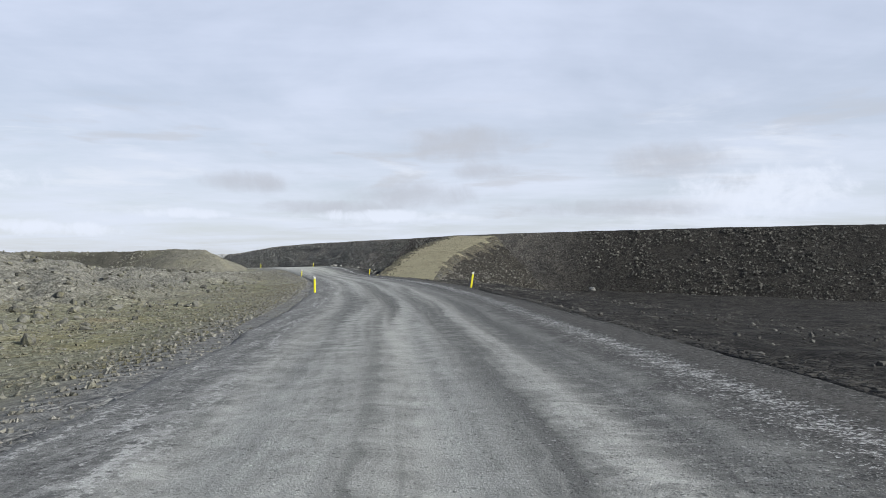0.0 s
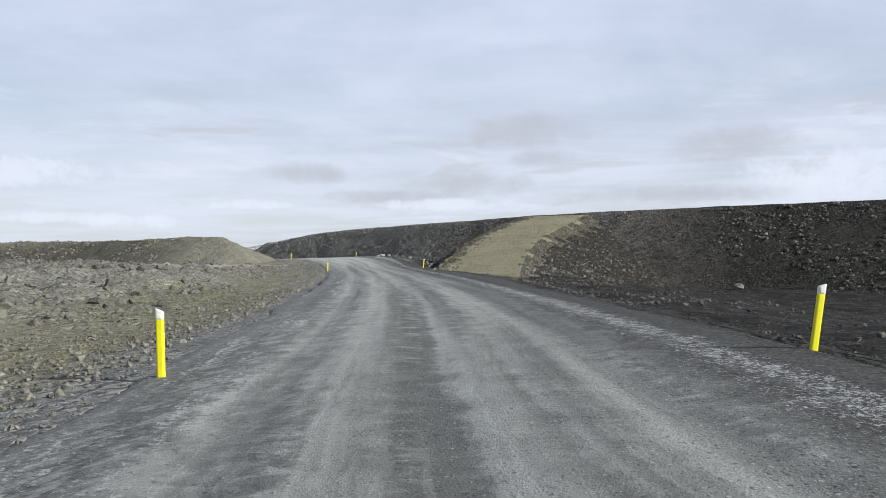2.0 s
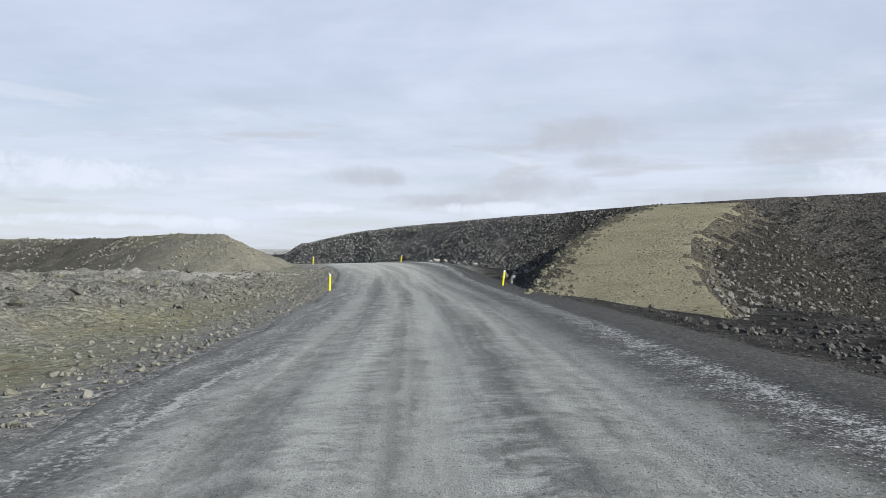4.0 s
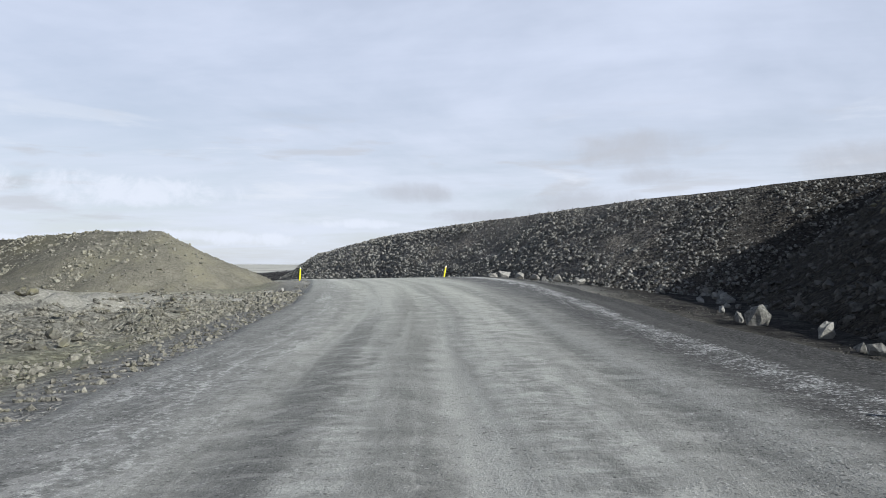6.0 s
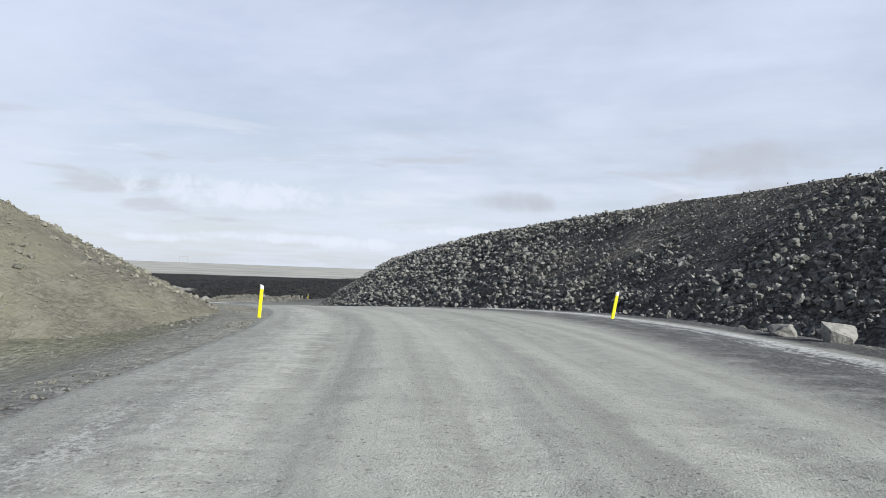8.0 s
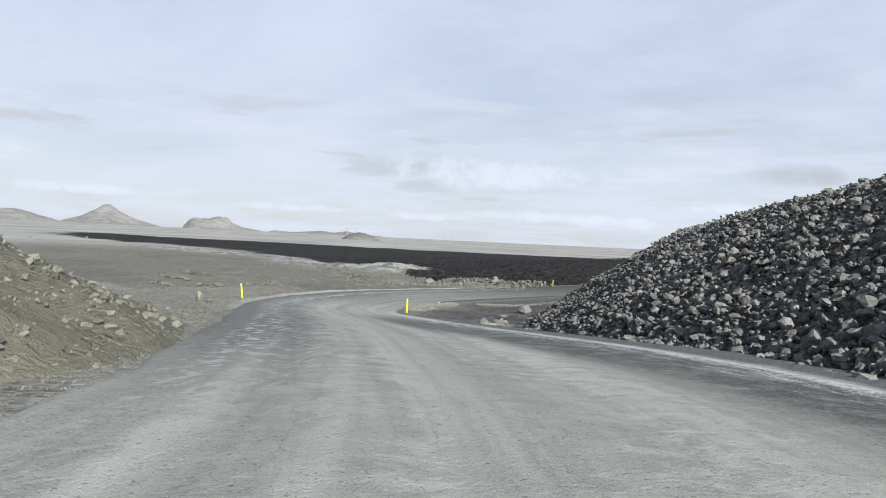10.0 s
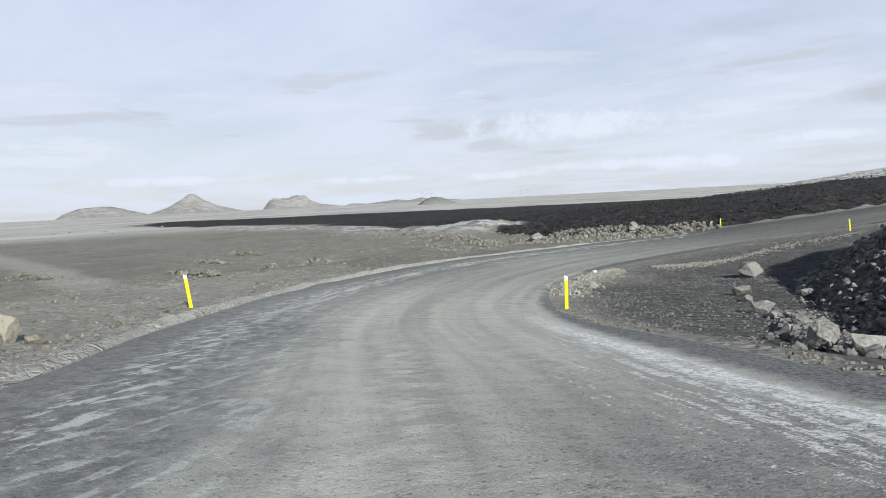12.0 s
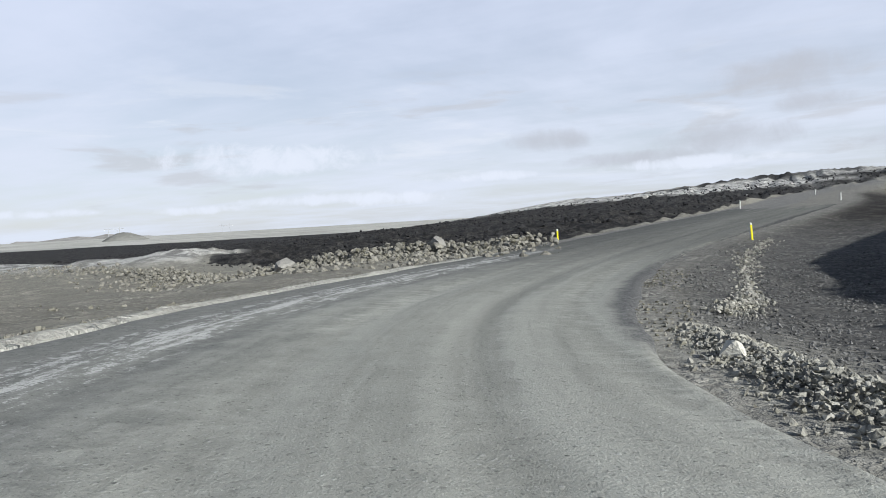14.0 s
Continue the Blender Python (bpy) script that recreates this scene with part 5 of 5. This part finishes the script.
heap("rubble", [(-57.6, 164.6, 0.9, 0.25), (-59.8, 168.0, 0.9, 0.3), (-61.8, 171.6, 0.8, 0.25)], 900, 0.08, 0.34, 2.2, CHIPS, 54, "spill of grey blocks at the embankment's end")
for k, (x, y, w_, h_, n_) in enumerate(((-130, 184, 2.6, 0.7, 420), (-98.5, 178.2, 2.4, 0.8, 420), (-88, 165.3, 1.6, 0.5, 300), (-126, 165.5, 3.0, 0.6, 360), (-142, 194, 3.0, 0.8, 420), (-99, 162.8, 1.4, 0.4, 220), (-112, 190, 2.5, 0.5, 300), (-92.5, 172, 1.2, 0.4, 200), (-117, 176, 1.6, 0.4, 200))):
    heap("rubble", [(x - 1.6 * w_, y + 0.4 * w_, 0.5 * w_, 0.3 * h_), (x, y, 0.6 * w_, h_), (x + 1.4 * w_, y + 0.3 * w_, 0.4 * w_, 0.3 * h_)], n_, 0.08, 0.5, 2.6, DARK_RUBBLE, 200 + k, "clump of weathered lava rocks on the plain")

# stones on the mound
r = np.random.RandomState(61)
n = 22000
x, y = r.uniform(-120, -33, n), r.uniform(112, 150, n)
mz = mound_level(x, y)
ok = (mz > levels(x, y)) & (fractal(x, y, 6, 3, 2) > np.interp(x, [-70, -50], [0.46, 0.53]))
s = sizes(ok.sum(), 0.05, 0.34, r, 3.0) * np.interp(x[ok], [-90, -50], [1.6, 1.0])
scatter("rubble", np.stack((x[ok], y[ok], mz[ok] + s * 0.1), 1), s, DARK_RUBBLE, MOUND_OB, 62, 0.3)

n = 5200
x, y = r.uniform(-58, -35, n), r.uniform(116, 129, n)
mz = mound_level(x, y)
ok = (mz > levels(x, y) + 0.1) & (fractal(x, y, 2.4, 3, 8) > 0.54)
s = sizes(ok.sum(), 0.06, 0.36, r, 2.6)
scatter("rubble", np.stack((x[ok], y[ok], mz[ok] + s * 0.08), 1), s, TAN_STONE, MOUND_OB, 64, 0.3)

n = 5200
x, y = r.uniform(-62, -36, n), r.uniform(127, 146, n)
mz = mound_level(x, y)
ok = (mz > levels(x, y) - 0.05) & (fractal(x, y, 3, 3, 5) > 0.4)
s = sizes(ok.sum(), 0.05, 0.27, r, 3.0)
scatter("rubble", np.stack((x[ok], y[ok], mz[ok] + s * 0.1), 1), s, TAN_STONE, MOUND_OB, 63, 0.3)

# ridge of pale rubble in front of the black lava, and clinker on the lava
r = np.random.RandomState(71)
n = 8500
u = r.rand(n) ** 1.2
away = np.where(r.rand(n) < 0.6, r.normal(0, 1.8, n), -9 * r.rand(n) ** 1.6)
x = np.interp(u, [0, 0.35, 0.7, 1], [-84, -98, -122, -190]) + r.normal(0, 1.2, n) - 0.3 * away
y = np.interp(u, [0, 0.35, 0.7, 1], [206, 204.5, 215, 247]) + away
s = sizes(n, 0.06, 0.5, r, 3.0)
lift = 0.8 * np.exp(-(away / 2.2) ** 2) * (0.3 + 0.9 * vnoise(x, y, 4, 1))
scatter("rubble", np.stack((x, y, levels(x, y) + lift * r.rand(n) + s * 0.1), 1), s, PALE_RUBBLE, None, 72, 0.42, "ridge of pale broken rock before the lava")
n = 19000
x, y = r.uniform(-230, -40, n), 205 + 190 * r.rand(n) ** 1.7
_, d = beside(x, y)
ok = (lava_field(x, y) > 1.5) & (np.abs(d) > 7.2)
s = sizes(ok.sum(), 0.15, 0.7, r, 2.4)
scatter("clinker", np.stack((x[ok], y[ok], levels(x[ok], y[ok]) + s * 0.1), 1), s, CLINKER, None, 73, 0.9, "jagged black lava clinker")

# ---- single boulders ----


def block_meshes(material):
    made = []
    for v, f in BROKEN:
        me = bpy.data.meshes.new("boulder")
        me.from_pydata(v.tolist(), [], f.tolist())
        me.materials.append(material)
        made.append(me)
    return made


PALE_BLOCKS, TAN_BLOCKS, WHITE_BLOCKS = block_meshes(PALE_ROCK), block_meshes(TAN_ROCK), block_meshes(WHITE_ROCK)


def boulder(x, y, size, label, high=0.85, k=0, lift=0.28, tan=False, white=False):
    size *= 0.9
    ob = new("boulder", (WHITE_BLOCKS if white else TAN_BLOCKS if tan else PALE_BLOCKS)[k % 7])
    z = float(top_level(np.array([x]), np.array([y]))[0])
    ob.matrix_world = pose(x, y, z + size * lift * high, 0, 0, 40 * k) @ Matrix.Diagonal((size, size * 0.9, size * high, 1))
    return tagged(ob, label, "boulder")


boulder(20.3, 97.9, 1.2, "pale boulder at the foot of the dark slope", 0.95, 0)
boulder(27.3, 98.7, 1.0, "pale boulder at the foot of the dark slope", 0.9, 1)
boulder(-57.0, 145.2, 1.15, "whitish boulder lying on gravelly ground", 0.75, 4, 0.2, white=True)
boulder(-68.2, 154.0, 0.58, "tan weathered rock stump beside the road", 1.5, 4, 0.3, tan=True)
boulder(-67.6, 154.3, 0.45, "tan stone leaning on the rock stump", 0.9, 5, tan=True)
boulder(-67.7, 181.9, 1.2, "large pale boulder on dark cinder ground", 1.2, 0)
boulder(-65.1, 175.8, 0.75, "pale boulder on dark cinder ground", 0.95, 5)
boulder(-64.6, 180.6, 0.9, "pale boulder in the shade of the embankment", 0.8, 6)
boulder(-71.5, 175.9, 0.46, "whitish boulder in the stone heap", 0.85, 4, white=True)
boulder(-69.0, 172.3, 0.55, "pale boulder beside the stone heap", 0.75, 0)
boulder(-98.8, 204.0, 2.0, "big light-grey boulder in the rock ridge", 0.8, 2)
boulder(-88.6, 205.0, 1.6, "light-grey boulder in the rock ridge", 1.1, 3)
boulder(-27.6, 113.5, 0.5, "half-buried lava block beside the road", 0.7, 4, 0.15)
boulder(-28.4, 113.9, 0.46, "half-buried lava block beside the road", 0.7, 5, 0.15)
boulder(-29.3, 112.9, 0.6, "half-buried lava block beside the road", 0.6, 6, 0.12)
boulder(-58.7, 165.4, 0.85, "large pale boulder at the end of the embankment", 1.1, 2)
boulder(-57.7, 164.8, 0.7, "pale boulder at the end of the embankment", 1.0, 1)
for k, (x, y, s) in enumerate(((-63.4, 173.6, 0.5), (-62.8, 172.2, 0.75), (-64.3, 174.4, 0.45), (-62.0, 171.0, 0.45), (-60.6, 168.6, 0.6), (-63.0, 176.0, 0.6), (-57.0, 163.9, 0.5), (-61.2, 170.0, 0.5))):
    boulder(x, y, s, "pale block fallen at the embankment's end", 0.85, k)
for k, (x, y, s) in enumerate(((-20.5, 128.0, 0.8), (-19.6, 127.0, 0.95), (-18.6, 126.2, 0.75), (-17.6, 125.0, 0.7), (-16.2, 123.4, 0.8), (-14.9, 121.4, 0.7))):
    boulder(x, y, s, "grey block at the embankment's foot", 0.85, k)

# ---- road marker posts ----


def part(name, bm, material, parent, label=""):
    me = bpy.data.meshes.new(name)
    bm.to_mesh(me)
    bm.free()
    me.materials.append(material)
    ob = new(name, me)
    ob.parent = parent
    if label:
        ob["label"] = label
    return ob


def prism(outline, z0, z1, slant=0.0, bevel=0.006):
    """An upright prism over an outline in x, y; slant raises its top towards -x."""
    bm = bmesh.new()
    low = [bm.verts.new((x, y, z0)) for x, y in outline]
    high = [bm.verts.new((x, y, z1 - slant * x)) for x, y in outline]
    n = len(outline)
    bm.faces.new(low[::-1])
    bm.faces.new(high)
    for k in range(n):
        bm.faces.new((low[k], low[(k + 1) % n], high[(k + 1) % n], high[k]))
    bmesh.ops.bevel(bm, geom=list(bm.edges), offset=bevel, segments=1, affect="EDGES", clamp_overlap=True)
    return bm


def post(reflector, cap, slant, colour=YELLOW):
    """A flat plastic marker post, 0.86 m high above ground."""
    root = new("marker_post")
    body = [(-0.047, -0.018), (-0.029, -0.03), (0.029, -0.03), (0.047, -0.018), (0.047, 0.012), (0.029, 0.024), (-0.029, 0.024), (-0.047, 0.012)]
    part("post_body", prism(body, -0.25, 0.755), colour, root)
    part("post_top", prism([(x * 1.02, y * 1.02) for x, y in body], 0.752, 0.86, slant), cap, root, "white plastic top")
    part("reflector", prism([(-0.026, -0.038), (0.026, -0.038), (0.026, -0.027), (-0.026, -0.027)], 0.765, 0.815, 0, 0.003), reflector, root, "reflector plate")
    return root


POSTS = {"yellow": post(WHITE, WHITE, 0.45), "mirrored": post(WHITE, WHITE, -0.45), "white": post(GREY_PLASTIC, WHITE, 0.45, WHITE)}
LABELS = {"yellow": "yellow roadside marker post with a white slanted top", "white": "white roadside marker post with a slanted top", "mirrored": "leaning yellow roadside marker post with a white slanted top"}
first = {"white": True, "yellow": True, "mirrored": True}


def marker(x, y, kind, yaw, lean_x=0.0, lean_y=0.0, z=None):
    base = float(levels(np.array([x]), np.array([y]))[0]) if z is None else z
    m = pose(x, y, base, lean_x, lean_y, yaw)
    if first[kind]:
        ob, first[kind] = POSTS[kind], False
        ob.matrix_world = m
    else:
        ob = copy_thing(POSTS[kind], m)
    return tagged(ob, LABELS[kind], "marker post", "marker posts along the road")


marker(-6.64, 34.82, "yellow", 5, 0, -1)
marker(1.08, 35.75, "mirrored", 5, 0, 8)
marker(-17.75, 87.35, "yellow", 13, 0, 2)
marker(-9.78, 90.7, "mirrored", 13, 0, 7)
marker(-33.1, 127.4, "yellow", 22, 0, 3)
marker(-24.6, 132.3, "mirrored", 25, 0, 10)
marker(-71.74, 158.76, "yellow", 45, 0, -7)
marker(-65.15, 166.0, "yellow", 45, 0, 1)
marker(-82.3, 208.3, "yellow", 20, 0, 0)
marker(-71.8, 206.5, "yellow", 20, 0, -3)
marker(-73.6, 249.5, "white", 5, 0, 0)
marker(-63.4, 259.0, "white", 5, 0, 0)
marker(-74.0, 300.0, "white", 0, 0, 0)
marker(-63.6, 300.0, "white", 0, 0, 0)


# ---- power line far away ----


def beam(bm, a, b, half):
    a, b = Vector(a), Vector(b)
    m = Matrix.Translation((a + b) / 2) @ (b - a).to_track_quat("Z", "Y").to_matrix().to_4x4()
    bmesh.ops.create_cone(bm, segments=6, radius1=half, radius2=half, depth=(b - a).length, cap_ends=True, matrix=m)
    return bm


def pylon(x, y, z, high, yaw):
    """Two masts joined by one long crossarm."""
    root = new("power_pylon")
    gap = high * 0.4
    for side in (-1, 1):
        part("mast", beam(bmesh.new(), (side * gap, 0, -3), (side * gap, 0, high), 0.45), STEEL, root)
        part("brace", beam(bmesh.new(), (side * gap, 0, high * 0.55), (side * gap * 0.25, 0, high * 0.86), 0.2), STEEL, root)
    arm = part("crossarm", beam(bmesh.new(), (-gap * 1.75, 0, high * 0.86), (gap * 1.75, 0, high * 0.86), 0.4), STEEL, root)
    for k in (-1.65, 0, 1.65):
        part("insulator", beam(bmesh.new(), (k * gap, 0, high * 0.86), (k * gap, 0, high * 0.74), 0.22), WHITE, arm)
    root.matrix_world = pose(x, y, z, 0, 0, yaw)
    return tagged(root, "far steel power pylon with twin masts and a crossarm", "pylon", "pylons of the power line")


pylon(-1181, 1120, -2, 24, 49)
pylon(-1306, 1564, -1, 24, 42)

# pale rocks far out on the plain
for k, (x, y, s) in enumerate(((-458, 245, 2.2), (-448, 250, 1.5), (-430, 262, 1.4), (-454, 299, 2.4), (-380, 250, 1.2))):
    boulder(x, y, s, "small white rock far out on the plain", 0.6, k)
